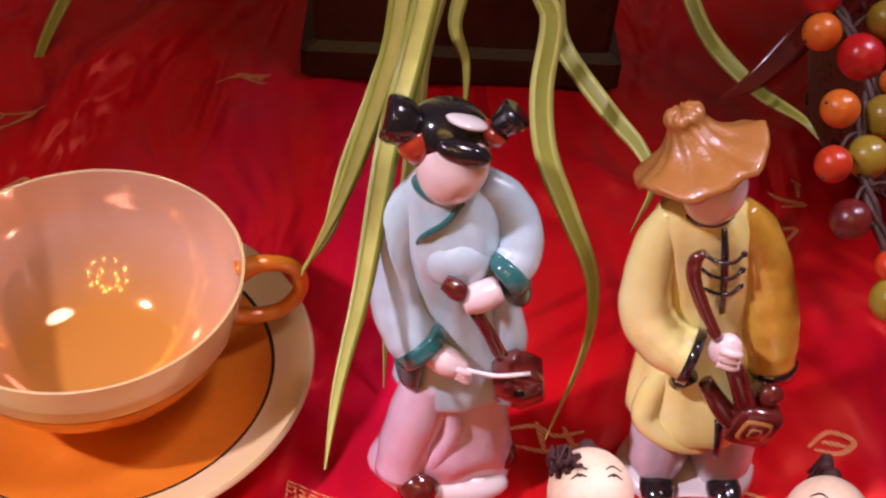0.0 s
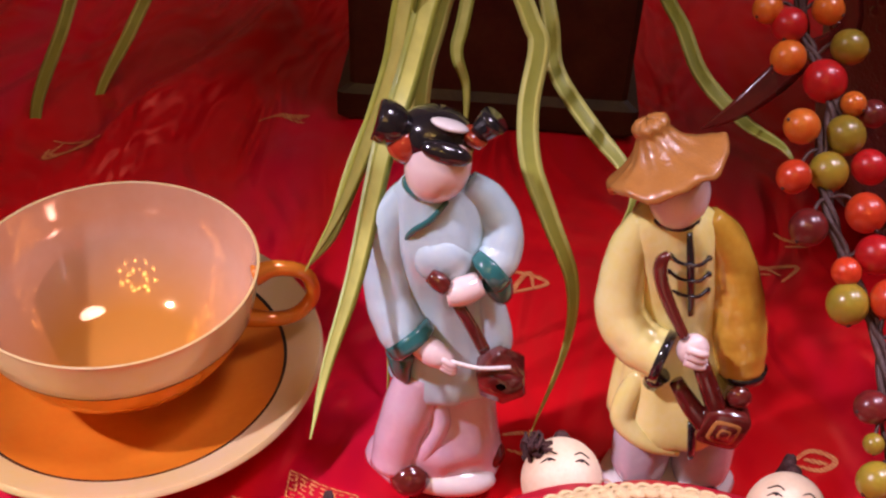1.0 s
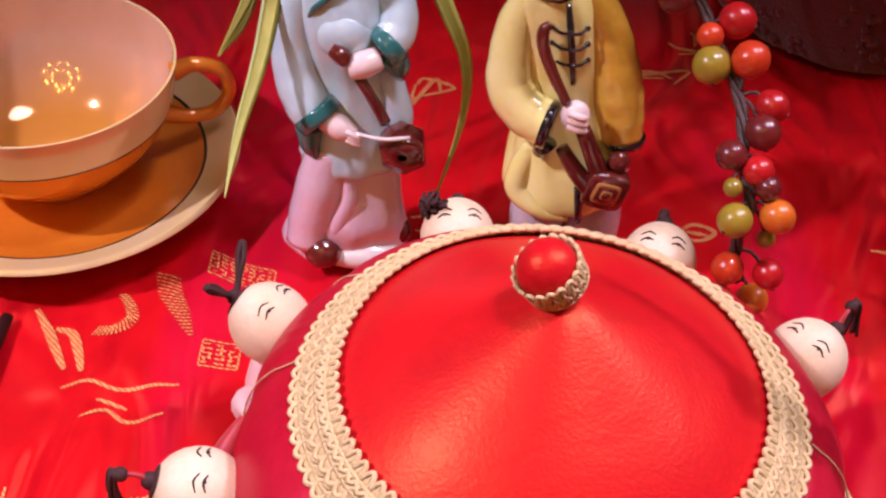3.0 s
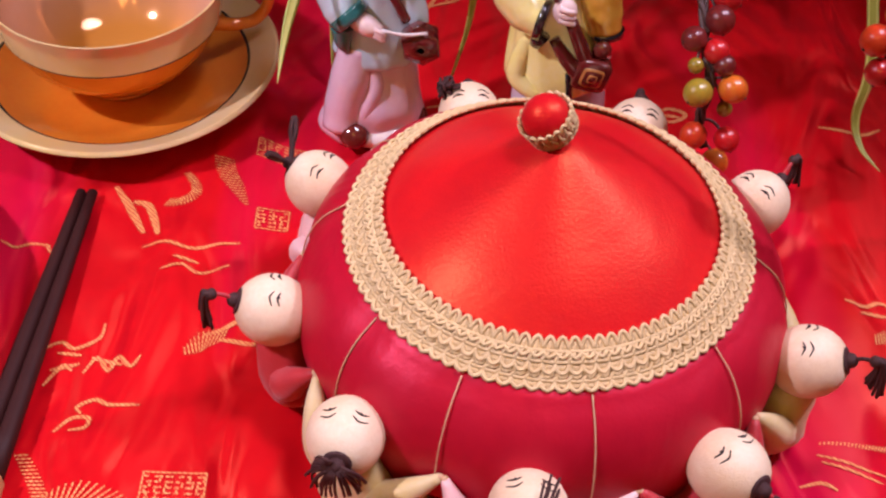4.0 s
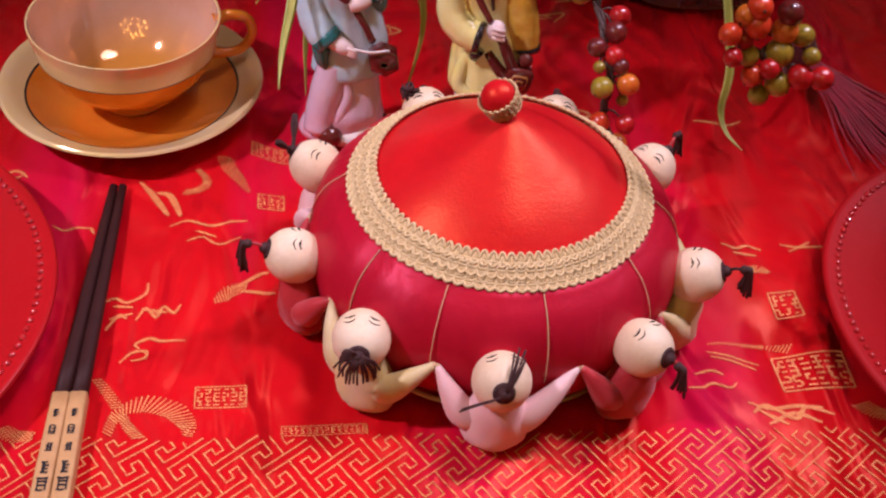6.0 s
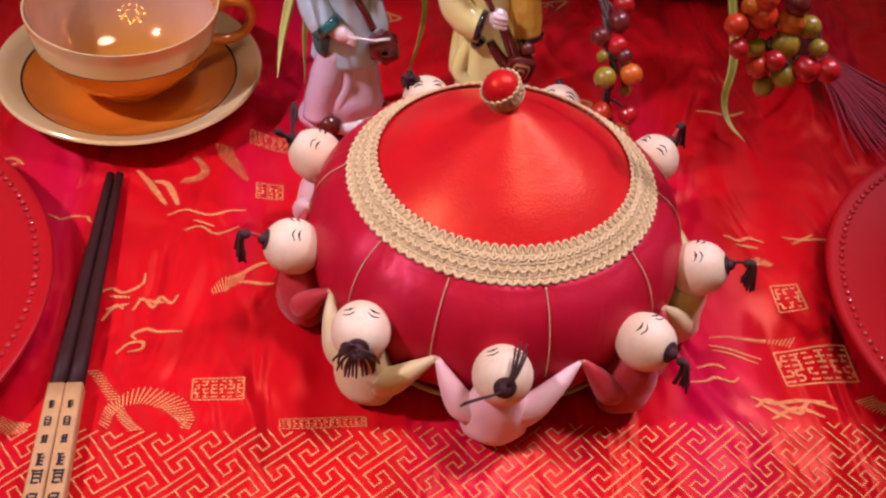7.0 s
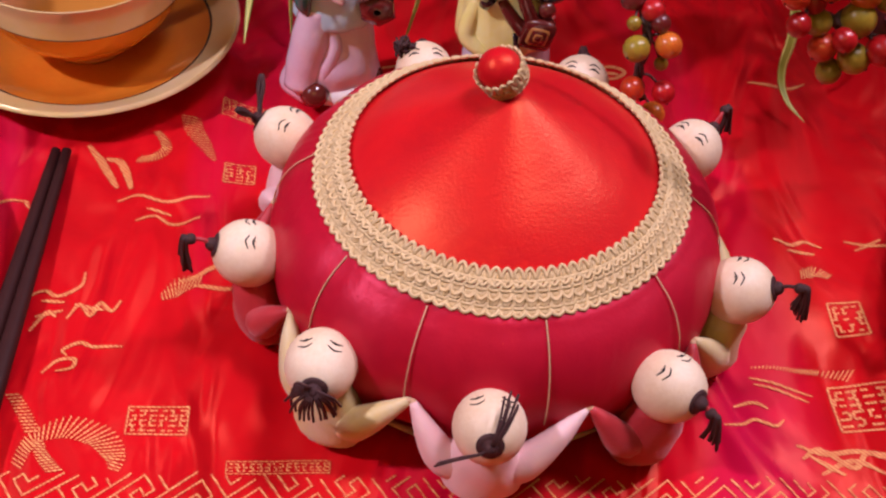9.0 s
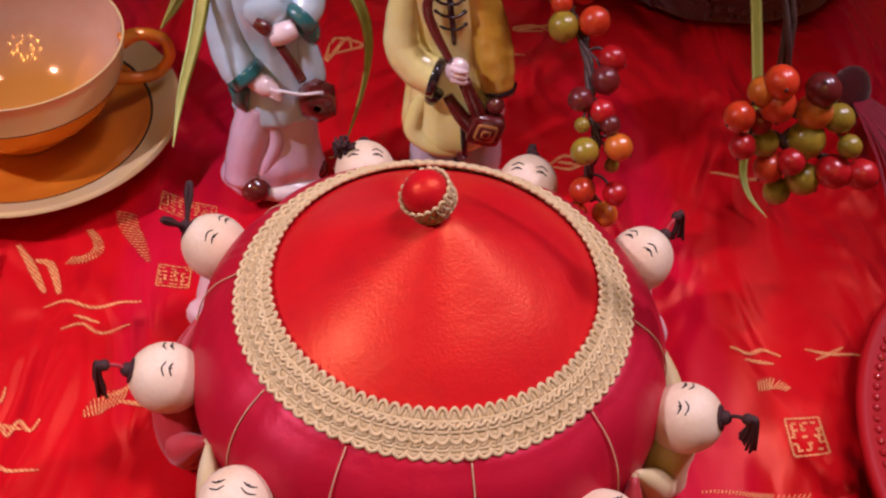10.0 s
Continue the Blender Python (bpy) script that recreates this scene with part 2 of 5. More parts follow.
TABLEWOOD = material("dark_table_wood", (0.16, 0.08, 0.04), 0.45, 0.0, (0.10, 0.05, 0.025), 12, 0.8)
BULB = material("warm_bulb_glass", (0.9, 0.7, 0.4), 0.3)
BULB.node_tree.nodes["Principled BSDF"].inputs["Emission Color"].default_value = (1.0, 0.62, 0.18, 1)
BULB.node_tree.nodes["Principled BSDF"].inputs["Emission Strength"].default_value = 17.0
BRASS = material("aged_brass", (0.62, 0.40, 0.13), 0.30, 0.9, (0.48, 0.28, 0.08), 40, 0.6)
LAMPSHADE = material("white_lamp_metal", (0.8, 0.8, 0.78), 0.4)


def berry_material(name, a, b):
    return material(name, a, 0.30, 0.0, b, 130, 1.0, coat=0.4, spread=0.12, bump=0.15, bump_scale=500)


BERRY = {"orange": berry_material("orange_berry", (0.66, 0.20, 0.02), (0.58, 0.09, 0.012)),
         "red": berry_material("red_berry", (0.50, 0.010, 0.012), (0.40, 0.006, 0.01)),
         "olive": berry_material("olive_berry", (0.26, 0.22, 0.02), (0.34, 0.20, 0.02)),
         "coral": berry_material("coral_berry", (0.62, 0.06, 0.012), (0.52, 0.03, 0.01)),
         "maroon": berry_material("maroon_berry", (0.10, 0.008, 0.01), (0.16, 0.015, 0.012))}


# ---- mesh helpers ----
TAU = 2 * math.pi


def smooth_path(points, steps=6):
    """A Catmull-Rom curve through rows of numbers of any length."""
    p = [np.array(q, float) for q in points]
    p = [2 * p[0] - p[1], *p, 2 * p[-1] - p[-2]]
    out = []
    for k in range(1, len(p) - 2):
        a, b, c, d = p[k - 1:k + 3]
        for s in range(steps):
            t = s / steps
            out.append(0.5 * (2 * b + (c - a) * t + (2 * a - 5 * b + 4 * c - d) * t * t + (3 * b - a - 3 * c + d) * t ** 3))
    out.append(p[-2])
    return out


class Form:
    """One mesh under construction, with a list of materials."""

    def __init__(self):
        self.v, self.f, self.k, self.mats = [], [], [], []

    def slot(self, m):
        if m not in self.mats:
            self.mats.append(m)
        return self.mats.index(m)

    def grid(self, rows, m, close=True, caps=(False, False)):
        """Quads between rows of points; close joins each row's ends."""
        base, width, s = len(self.v), len(rows[0]), self.slot(m)
        for row in rows:
            self.v += [tuple(float(c) for c in q) for q in row]
        for r in range(len(rows) - 1):
            for c in range(width if close else width - 1):
                d = (c + 1) % width
                self.f.append((base + r * width + c, base + r * width + d, base + (r + 1) * width + d, base + (r + 1) * width + c))
                self.k.append(s)
        if caps[0]:
            self.f.append(tuple(base + c for c in reversed(range(width))))
            self.k.append(s)
        if caps[1]:
            self.f.append(tuple(base + (len(rows) - 1) * width + c for c in range(width)))
            self.k.append(s)
        return self

    def lathe(self, profile, m, centre=(0, 0, 0), seg=48, wave=None, steps=0, caps=(False, False)):
        """Turns (radius, height) round z; wave(angle, height) scales the radius."""
        prof = smooth_path(profile, steps) if steps else profile
        rows = []
        for r, z in prof:
            rows.append([(centre[0] + r * (wave(a, z) if wave else 1) * math.cos(a), centre[1] + r * (wave(a, z) if wave else 1) * math.sin(a), centre[2] + z)
                         for a in (TAU * i / seg for i in range(seg))])
        return self.grid(rows, m, caps=caps)

    def loft(self, rings, m, seg=24, steps=4, fold=0.0, folds=7, turn=0.0, phase=0.0):
        """Elliptic rings (z, cx, cy, rx, ry), rounded between, with soft folds in the cloth."""
        rows = []
        path = smooth_path(rings, steps)
        for z, cx, cy, rx, ry in path:
            row = []
            for i in range(seg):
                a = TAU * i / seg + turn
                s = 1 + fold * math.sin(folds * a + phase + 60 * z) * math.sin(3 * a + 1.3)
                row.append((cx + max(rx, 1e-5) * s * math.cos(a), cy + max(ry, 1e-5) * s * math.sin(a), z))
            rows.append(row)
        return self.grid(rows, m, caps=(True, True))

    def tube(self, points, radii, m, seg=10, steps=4, flat=1.0, ripple=0.0):
        """A round tube along a curve; radii follow the points."""
        radii = radii if isinstance(radii, (list, tuple)) else [radii] * len(points)
        path = smooth_path([(*p, r) for p, r in zip(points, radii)], steps) if steps > 1 else [np.array((*p, r)) for p, r in zip(points, radii)]
        rows, side = [], None
        for k, q in enumerate(path):
            a, b = path[max(k - 1, 0)][:3], path[min(k + 1, len(path) - 1)][:3]
            d = Vector(b - a).normalized()
            side = (d.orthogonal() if side is None else side - d * side.dot(d)).normalized()
            up = d.cross(side)
            r = max(float(q[3]), 1e-5) * (1 + ripple * math.sin(k * 1.15))
            rows.append([Vector(q[:3]) + side * (r * math.cos(w)) + up * (r * flat * math.sin(w)) for w in (TAU * i / seg for i in range(seg))])
        return self.grid(rows, m, caps=(True, True))

    def ball(self, centre, radii, m, seg=20, rings=12, turn=None, z0=-1.0, z1=1.0):
        """An ellipsoid, or a slice of one between z0 and z1 of its own axis."""
        radii = radii if isinstance(radii, (list, tuple)) else (radii,) * 3
        rows = []
        t0, t1 = math.acos(max(-1, min(1, z1))), math.acos(max(-1, min(1, z0)))
        for k in range(rings + 1):
            t = t0 + (t1 - t0) * k / rings
            row = []
            for i in range(seg):
                a = -TAU * i / seg
                q = Vector((radii[0] * max(math.sin(t), 1e-4) * math.cos(a), radii[1] * max(math.sin(t), 1e-4) * math.sin(a), radii[2] * math.cos(t)))
                row.append(Vector(centre) + (turn @ q if turn else q))
            rows.append(row)
        return self.grid(rows, m, caps=(True, True))

    def strip(self, points, width, m, lift, taper=0.0):
        """A flat ribbon on the cloth along (x, y) points."""
        p = [Vector((q[0], q[1], 0)) for q in points]
        rows = []
        for k, q in enumerate(p):
            d = (p[min(k + 1, len(p) - 1)] - p[max(k - 1, 0)])
            d = d.normalized() if d.length > 0 else Vector((1, 0, 0))
            n = Vector((-d.y, d.x, 0))
            u = k / max(len(p) - 1, 1)
            w = width * (1 - taper * abs(2 * u - 1) ** 2) / 2
            rows.append([(q.x + n.x * s * w, q.y + n.y * s * w, lift(q.x + n.x * s * w, q.y + n.y * s * w)) for s in (-1, 1)])
        return self.grid(rows, m, close=False)

    def mesh(self, name, flat=False, move=None):
        me = bpy.data.meshes.new(name)
        me.from_pydata(self.v, [], self.f)
        for m in self.mats:
            me.materials.append(m)
        me.polygons.foreach_set("material_index", self.k)
        me.polygons.foreach_set("use_smooth", [not flat] * len(self.f))
        if move:
            me.transform(move)
        me.update()
        return me


def part(name, form, parent, label="", flat=False):
    ob = new(name, form.mesh(name, flat))
    ob.parent = parent
    return tagged(ob, label) if label else ob


def thing(name, form, label, category, group="", kind="", flat=False):
    return tagged(new(name, form.mesh(name, flat)), label, category, group, kind)


def holder(name, place, label, category, group=""):
    ob = new(name)
    ob.location = place
    ob.empty_display_size = 0.02
    return tagged(ob, label, category, group)


def box_form(m, lo, hi, bevel=0.0):
    """A box with chamfered upright and level edges."""
    f = Form()
    (x0, y0, z0), (x1, y1, z1), b = lo, hi, bevel
    def ring(i, z):
        return [(x0 + i + b, y0 + i, z), (x1 - i - b, y0 + i, z), (x1 - i, y0 + i + b, z), (x1 - i, y1 - i - b, z),
                (x1 - i - b, y1 - i, z), (x0 + i + b, y1 - i, z), (x0 + i, y1 - i - b, z), (x0 + i, y0 + i + b, z)]
    b = max(b, 1e-4)
    f.grid([ring(b, z0), ring(0, z0 + b), ring(0, z1 - b), ring(b, z1)], m, caps=(True, True))
    return f


# ---- the room and the table ----
def cloth_z(x, y):
    """Height of the table cloth: slack ripples that run mostly along y, and a few shallow folds."""
    d = math.hypot(x - 0.0225, y + 0.015)
    calm = min(1.0, max(0.0, (d - 0.085) / 0.05))
    z = 0.0009 * math.sin(46 * x + 9 * y + 2.0 * math.sin(14 * y)) + 0.0007 * math.sin(92 * x - 20 * y + 1.7)
    fold = 0.0
    for x0, slope, wide, tall in ((-0.122, 0.10, 0.010, 1.0), (-0.092, -0.06, 0.006, 0.7), (-0.070, -0.20, 0.008, 0.9), (0.145, 0.20, 0.009, 0.7), (0.190, 0.25, 0.013, 1.0), (-0.20, 0.12, 0.012, 0.8), (0.075, -0.3, 0.010, 0.5)):
        fold += tall * math.exp(-((x - x0 - slope * y - 0.006 * math.sin(28 * y + 40 * x0)) / wide) ** 2)
    near = min(1.0, max(0.15, (y + 0.11) / 0.06))
    back = max(0.0, y - 0.2)
    z += 0.0012 * math.sin(38 * x + 25 * y + 1.4 * math.sin(31 * y + 17 * x)) * math.sin(21 * y - 33 * x + 0.8) * near
    z += 0.0030 * (fold - 0.4) * near + back * 0.012 * math.sin(30 * x + 8 * y)
    z += 0.016 * math.exp(-((x + 0.185 - 0.45 * (y - 0.33)) / 0.016) ** 2) * min(1.0, max(0.0, (y - 0.25) / 0.06))
    return z * calm - 0.0006


def cloth_form():
    f = Form()
    rows = []
    ys = list(np.arange(-0.235, 0.30, 0.005)) + list(np.arange(0.30, 0.76, 0.02))
    xs = list(np.arange(-0.75, -0.30, 0.03)) + list(np.arange(-0.30, 0.30, 0.005)) + list(np.arange(0.30, 0.78, 0.03))
    for y in ys:
        rows.append([(x, y, cloth_z(x, y)) for x in xs])
    f.grid(rows, BROCADE, close=False)
    # the overhang at the front edge
    f.grid([[(x, -0.235, cloth_z(x, -0.235)) for x in xs], [(x, -0.243, -0.004 + cloth_z(x, -0.235)) for x in xs],
            [(x, -0.246 - 0.004 * math.sin(31 * x), -0.14) for x in xs], [(x, -0.25 - 0.012 * math.sin(31 * x), -0.30) for x in xs]], BROCADE, close=False)
    return f


tagged(new("floor", box_form(FLOORWOOD, (-2.2, -2.4, -0.82), (2.2, 1.4, -0.76)).mesh("floor", True)), "brown wooden floor under the table", "floor", kind="structure")
tagged(new("ceiling", box_form(PLASTER, (-2.2, -2.4, 1.75), (2.2, 1.4, 1.85)).mesh("ceiling", True)), "plain cream plaster ceiling", "ceiling", kind="structure")
for side, lo, hi in (("north", (-2.2, 1.3, -0.76), (2.2, 1.4, 1.75)), ("south", (-2.2, -2.4, -0.76), (2.2, -2.3, 1.75)),
                     ("west", (-2.2, -2.3, -0.76), (-2.1, 1.3, 1.75)), ("east", (2.1, -2.3, -0.76), (2.2, 1.3, 1.75))):
    tagged(new("wall_" + side, box_form(PLASTER, lo, hi).mesh("wall", True)), "plain cream plaster wall", "wall", kind="structure")

table = holder("table", (0, 0, -0.76), "dark wooden table under a red cloth", "table")
part("tabletop", box_form(TABLEWOOD, (-0.74, -0.232, 0.72), (0.74, 0.755, 0.7515), 0.002), table, flat=True)
for x in (-0.68, 0.68):
    for y in (-0.18, 0.70):
        part("leg", box_form(TABLEWOOD, (x - 0.03, y - 0.03, 0.0), (x + 0.03, y + 0.03, 0.72), 0.004), table, flat=True)

tablecloth = thing("tablecloth", cloth_form(), "red and magenta shot-silk brocade tablecloth with gold motifs", "tablecloth")


def on_cloth(x, y):
    return cloth_z(x, y) + 0.00035


def motif(strokes, width=0.0016, taper=0.5):
    """Gold woven strokes; each is a list of (x, y)."""
    f = Form()
    for s in strokes:
        path = smooth_path(s, 5) if len(s) > 2 else [np.array(s[0]) + (np.array(s[1]) - np.array(s[0])) * k / 8 for k in range(9)]
        f.strip(path, width, GOLD, on_cloth, taper)
    return tagged(part("gold_motif", f, tablecloth, "gold woven motif", True), kind="stuff")


def seal(x0, y0, x1, y1, rows=5, seed=1, lean=0.0):
    """A square seal: a frame filled with short woven bars."""
    rng = random.Random(seed)
    f = Form()
    rows += 2
    w = (y0 - y1) / (rows * 2 + 1)
    def lay(a, b, c, d, thick):
        n = 7
        f.strip([(a + (c - a) * k / n, b + (d - b) * k / n + lean * (a + (c - a) * k / n - x0)) for k in range(n + 1)], thick, GOLD, on_cloth)
    for y in (y0, y1):
        lay(x0, y, x1, y, w * 0.6)
    for x in (x0, x1):
        lay(x, y0, x, y1, w * 0.6)
    cols = max(3, round((x1 - x0) / (w * 3.6)))
    for c in range(cols):
        for r in range(rows * 2 - 1):
            cx0, cx1 = x0 + (x1 - x0) * (c + 0.14) / cols, x0 + (x1 - x0) * (c + 0.9) / cols
            y = y0 - w * (r + 1.5)
            if r % 2 == 0:
                cut = rng.random()
                lay(cx0 + (cx1 - cx0) * (0.4 if cut < 0.3 else 0), y, cx1 - (cx1 - cx0) * (0.4 if cut > 0.7 else 0), y, w * 0.75)
            elif rng.random() < 0.8:
                x = cx0 + (cx1 - cx0) * rng.random()
                lay(x, y + w * 0.9, x, y - w * 0.9, w * 0.7)
    return tagged(part("gold_seal", f, tablecloth, "square gold seal motif", True), kind="stuff")


def hatch(path, widths, pitch=0.0011, slant=0.5):
    """A broad gold shape filled with slanting satin-stitch threads."""
    f = Form()
    p = smooth_path([(*q, w) for q, w in zip(path, widths)], 12)
    gone, last = 0.0, p[0]
    for k in range(1, len(p)):
        q = p[k]
        d = Vector((q[0] - last[0], q[1] - last[1], 0))
        gone += d.length
        if gone >= pitch and d.length > 0:
            gone = 0.0
            d.normalize()
            n = Vector((-d.y, d.x, 0)) + d * slant
            f.strip([(q[0] + n.x * q[2] * s, q[1] + n.y * q[2] * s) for s in (-0.5, 0, 0.5)], pitch * 0.7, GOLD, on_cloth, 0.3)
        last = q
    return tagged(part("gold_motif", f, tablecloth, "gold satin-stitch motif", True), kind="stuff")


# motifs on the near cloth
seal(-0.1110, -0.0660, -0.0890, -0.0780, 3, 2, -0.1)
seal(0.1520, -0.0570, 0.1850, -0.0780, 4, 3)
seal(0.1620, -0.0160, 0.1750, -0.0330, 3, 4)
seal(-0.0900, 0.1060, -0.0660, 0.0950, 3, 5, -0.28)
seal(-0.0860, 0.0610, -0.0730, 0.0490, 3, 6)
seal(-0.0570, 0.0800, -0.0210, 0.0720, 2, 7)
seal(-0.0740, -0.0910, -0.0380, -0.0960, 1, 8)
hatch([(-0.1540, -0.0600), (-0.1480, -0.0690), (-0.1430, -0.0780)], [0.004, 0.005, 0.005])
hatch([(-0.1460, -0.0940), (-0.1440, -0.0850), (-0.1410, -0.0800), (-0.1310, -0.0760), (-0.1200, -0.0790), (-0.1140, -0.0870), (-0.1130, -0.0930)], [0.004, 0.005, 0.006, 0.009, 0.010, 0.008, 0.004])
hatch([(-0.1410, -0.0810), (-0.1380, -0.0880), (-0.1330, -0.0940)], [0.004, 0.0045, 0.005])
hatch([(-0.1900, -0.0870), (-0.1830, -0.0920), (-0.1760, -0.0930)], [0.006, 0.007, 0.005])
motif([[(-0.1450, -0.0510), (-0.1400, -0.0450), (-0.1340, -0.0450), (-0.1340, -0.0490), (-0.1400, -0.0500)], [(-0.1370, -0.0430), (-0.1390, -0.0400), (-0.1330, -0.0370), (-0.1270, -0.0400), (-0.1170, -0.0390)]], 0.0017)
motif([[(-0.1530, -0.0310), (-0.1480, -0.0220), (-0.1440, -0.0240)], [(-0.1520, -0.0240), (-0.1420, -0.0210)], [(-0.1400, -0.0250), (-0.1360, -0.0180), (-0.1310, -0.0240), (-0.1280, -0.0180), (-0.1230, -0.0230), (-0.1200, -0.0180)], [(-0.1380, -0.0180), (-0.1260, -0.0220)]], 0.0018)
motif([[(-0.1600, -0.0160), (-0.1510, -0.0110), (-0.1450, -0.0140), (-0.1370, -0.0090), (-0.1360, -0.0020)], [(-0.1510, -0.0160), (-0.1420, -0.0170)]], 0.0016)
motif([[(-0.1860, 0.0410), (-0.1800, 0.0380), (-0.1740, 0.0400), (-0.1660, 0.0390)], [(-0.1680, 0.0400), (-0.1650, 0.0350)]], 0.0014)
hatch([(-0.1060, -0.0150), (-0.0990, -0.0090), (-0.0910, -0.0070)], [0.002, 0.009, 0.005])
motif([[(-0.0990, -0.0060), (-0.0920, -0.0040), (-0.0840, 0.0020), (-0.0800, 0.0030)], [(-0.0930, -0.0090), (-0.0840, -0.0110), (-0.0770, -0.0110)]], 0.0022)
motif([[(-0.1290, 0.0370), (-0.1210, 0.0400), (-0.1110, 0.0370), (-0.1010, 0.0400), (-0.0910, 0.0410)], [(-0.1200, 0.0250), (-0.1120, 0.0280), (-0.1050, 0.0250), (-0.0940, 0.0290)], [(-0.1160, 0.0320), (-0.1060, 0.0300)]], 0.0016)
motif([[(-0.1460, 0.0720), (-0.1400, 0.0630), (-0.1350, 0.0540), (-0.1300, 0.0450)], [(-0.1370, 0.0630), (-0.1310, 0.0610), (-0.1270, 0.0530), (-0.1240, 0.0440)]], 0.0035)
hatch([(-0.1240, 0.0620), (-0.1170, 0.0620), (-0.1120, 0.0680), (-0.1140, 0.0750), (-0.1170, 0.0790)], [0.004, 0.0045, 0.0045, 0.004, 0.003])
hatch([(-0.1040, 0.0930), (-0.1010, 0.0820), (-0.0960, 0.0730), (-0.0910, 0.0630)], [0.008, 0.0085, 0.006, 0.002])
motif([[(-0.2160, 0.0820), (-0.2090, 0.0840), (-0.2030, 0.0780)], [(-0.2130, 0.0760), (-0.2060, 0.0800)]], 0.0022)
hatch([(0.1220, -0.0490), (0.1390, -0.0490), (0.1520, -0.0500), (0.1620, -0.0520)], [0.0012, 0.002, 0.003, 0.006], 0.0010)
motif([[(0.1210, -0.0540), (0.1320, -0.0570), (0.1450, -0.0610)], [(0.1220, -0.0570), (0.1320, -0.0600), (0.1430, -0.0640)]], 0.0013)
motif([[(0.1070, -0.0760), (0.1140, -0.0760), (0.1190, -0.0740), (0.1260, -0.0770), (0.1300, -0.0740)], [(0.1120, -0.0680), (0.1200, -0.0660), (0.1250, -0.0690)]], 0.0015)
motif([[(0.1320, -0.0850), (0.1420, -0.0880), (0.1560, -0.0870), (0.1700, -0.0930)], [(0.1330, -0.0910), (0.1410, -0.0860), (0.1520, -0.0940), (0.1580, -0.0880), (0.1660, -0.0890)], [(0.1390, -0.0970), (0.1520, -0.0910), (0.1630, -0.0970)], [(0.1360, -0.0890), (0.1480, -0.0970)]], 0.0022)
motif([[(0.1470, 0.0180), (0.1540, 0.0150), (0.1610, 0.0180), (0.1680, 0.0150)], [(0.1520, 0.0120), (0.1640, 0.0110)], [(0.1790, 0.0190), (0.1890, 0.0150), (0.2010, 0.0130)], [(0.1820, 0.0130), (0.1940, 0.0180)]], 0.0018)
hatch([(0.1830, -0.0870), (0.1890, -0.0930), (0.1960, -0.0960)], [0.009, 0.008, 0.006])
hatch([(0.1540, -0.0010), (0.1610, 0.0010), (0.1670, -0.0020)], [0.004, 0.006, 0.003])
# fainter ones farther back
motif([[(-0.0180, 0.1320), (-0.0090, 0.1340), (-0.0020, 0.1300), (0.0080, 0.1320)], [(-0.0160, 0.1250), (-0.0040, 0.1230), (0.0070, 0.1270)], [(-0.0080, 0.1360), (-0.0060, 0.1230)], [(0.0010, 0.1340), (0.0050, 0.1220)]], 0.0020)
motif([[(-0.1240, 0.1430), (-0.1140, 0.1380), (-0.1030, 0.1300)], [(0.0840, 0.1280), (0.0920, 0.1340), (0.1000, 0.1300), (0.0940, 0.1250), (0.0860, 0.1270)], [(0.0890, 0.1300), (0.0970, 0.1280)]], 0.0022)
motif([[(0.0450, 0.1090), (0.0540, 0.1110), (0.0660, 0.1070)], [(0.0490, 0.1040), (0.0600, 0.1030)], [(0.1600, 0.1250), (0.1760, 0.1200), (0.1890, 0.1260)]], 0.0020)
rng = random.Random(11)
for k in range(14):
    x, y = rng.uniform(-0.36, 0.36), rng.uniform(0.18, 0.32)
    motif([[(x + rng.uniform(-0.014, 0.014), y + rng.uniform(-0.011, 0.011)) for j in range(4)] for i in range(2)], 0.0022)


def fret_band():
    """The woven border: a slanting lattice of T bars whose arms curl into square spirals, in fine gold thread."""
    f = Form()
    p, q = Vector((0.00302, 0.00235)), Vector((0.00195, -0.00305))
    left = [(0, 0), (-3, 0), (-3, 2), (-2, 2), (-2, 1), (-1, 1), (-1, 3), (-7, 3)]
    right = [(0, 0), (3, 0), (3, 2), (2, 2), (2, 1), (1, 1), (1, 3)]
    stem = [(0, 0), (0, 7)]
    def lay(points, home):
        run = []
        for (a0, b0), (a1, b1) in zip(points, points[1:]):
            n = max(1, round(max(abs(a1 - a0), abs(b1 - b0))))
            run += [(a0 + (a1 - a0) * k / n, b0 + (b1 - b0) * k / n) for k in range(n)]
        run.append(points[-1])
        at = [home + p * a + q * b for a, b in run]
        for w0, w1 in zip(at, at[1:]):
            if all(-0.229 < w.y < -0.0968 - 0.018 * w.x and abs(w.x) < 0.44 for w in (w0, w1)):
                d = (w1 - w0) * 0.08
                f.strip([w0 - d, w1 + d], 0.00078, GOLD, on_cloth)
    for i in range(-60, 61):
        for j in range(-60, 61):
            home = p * (8 * i + 4 * j) + q * (4 * j) + Vector((0.0, -0.163))
            if abs(home.x) > 0.47 or abs(home.y + 0.163) > 0.10:
                continue
            for points in (left, right, stem):
                lay(points, home)
    return f


tagged(part("fret_border", fret_band(), tablecloth, "woven gold key-fret border", True), kind="stuff")
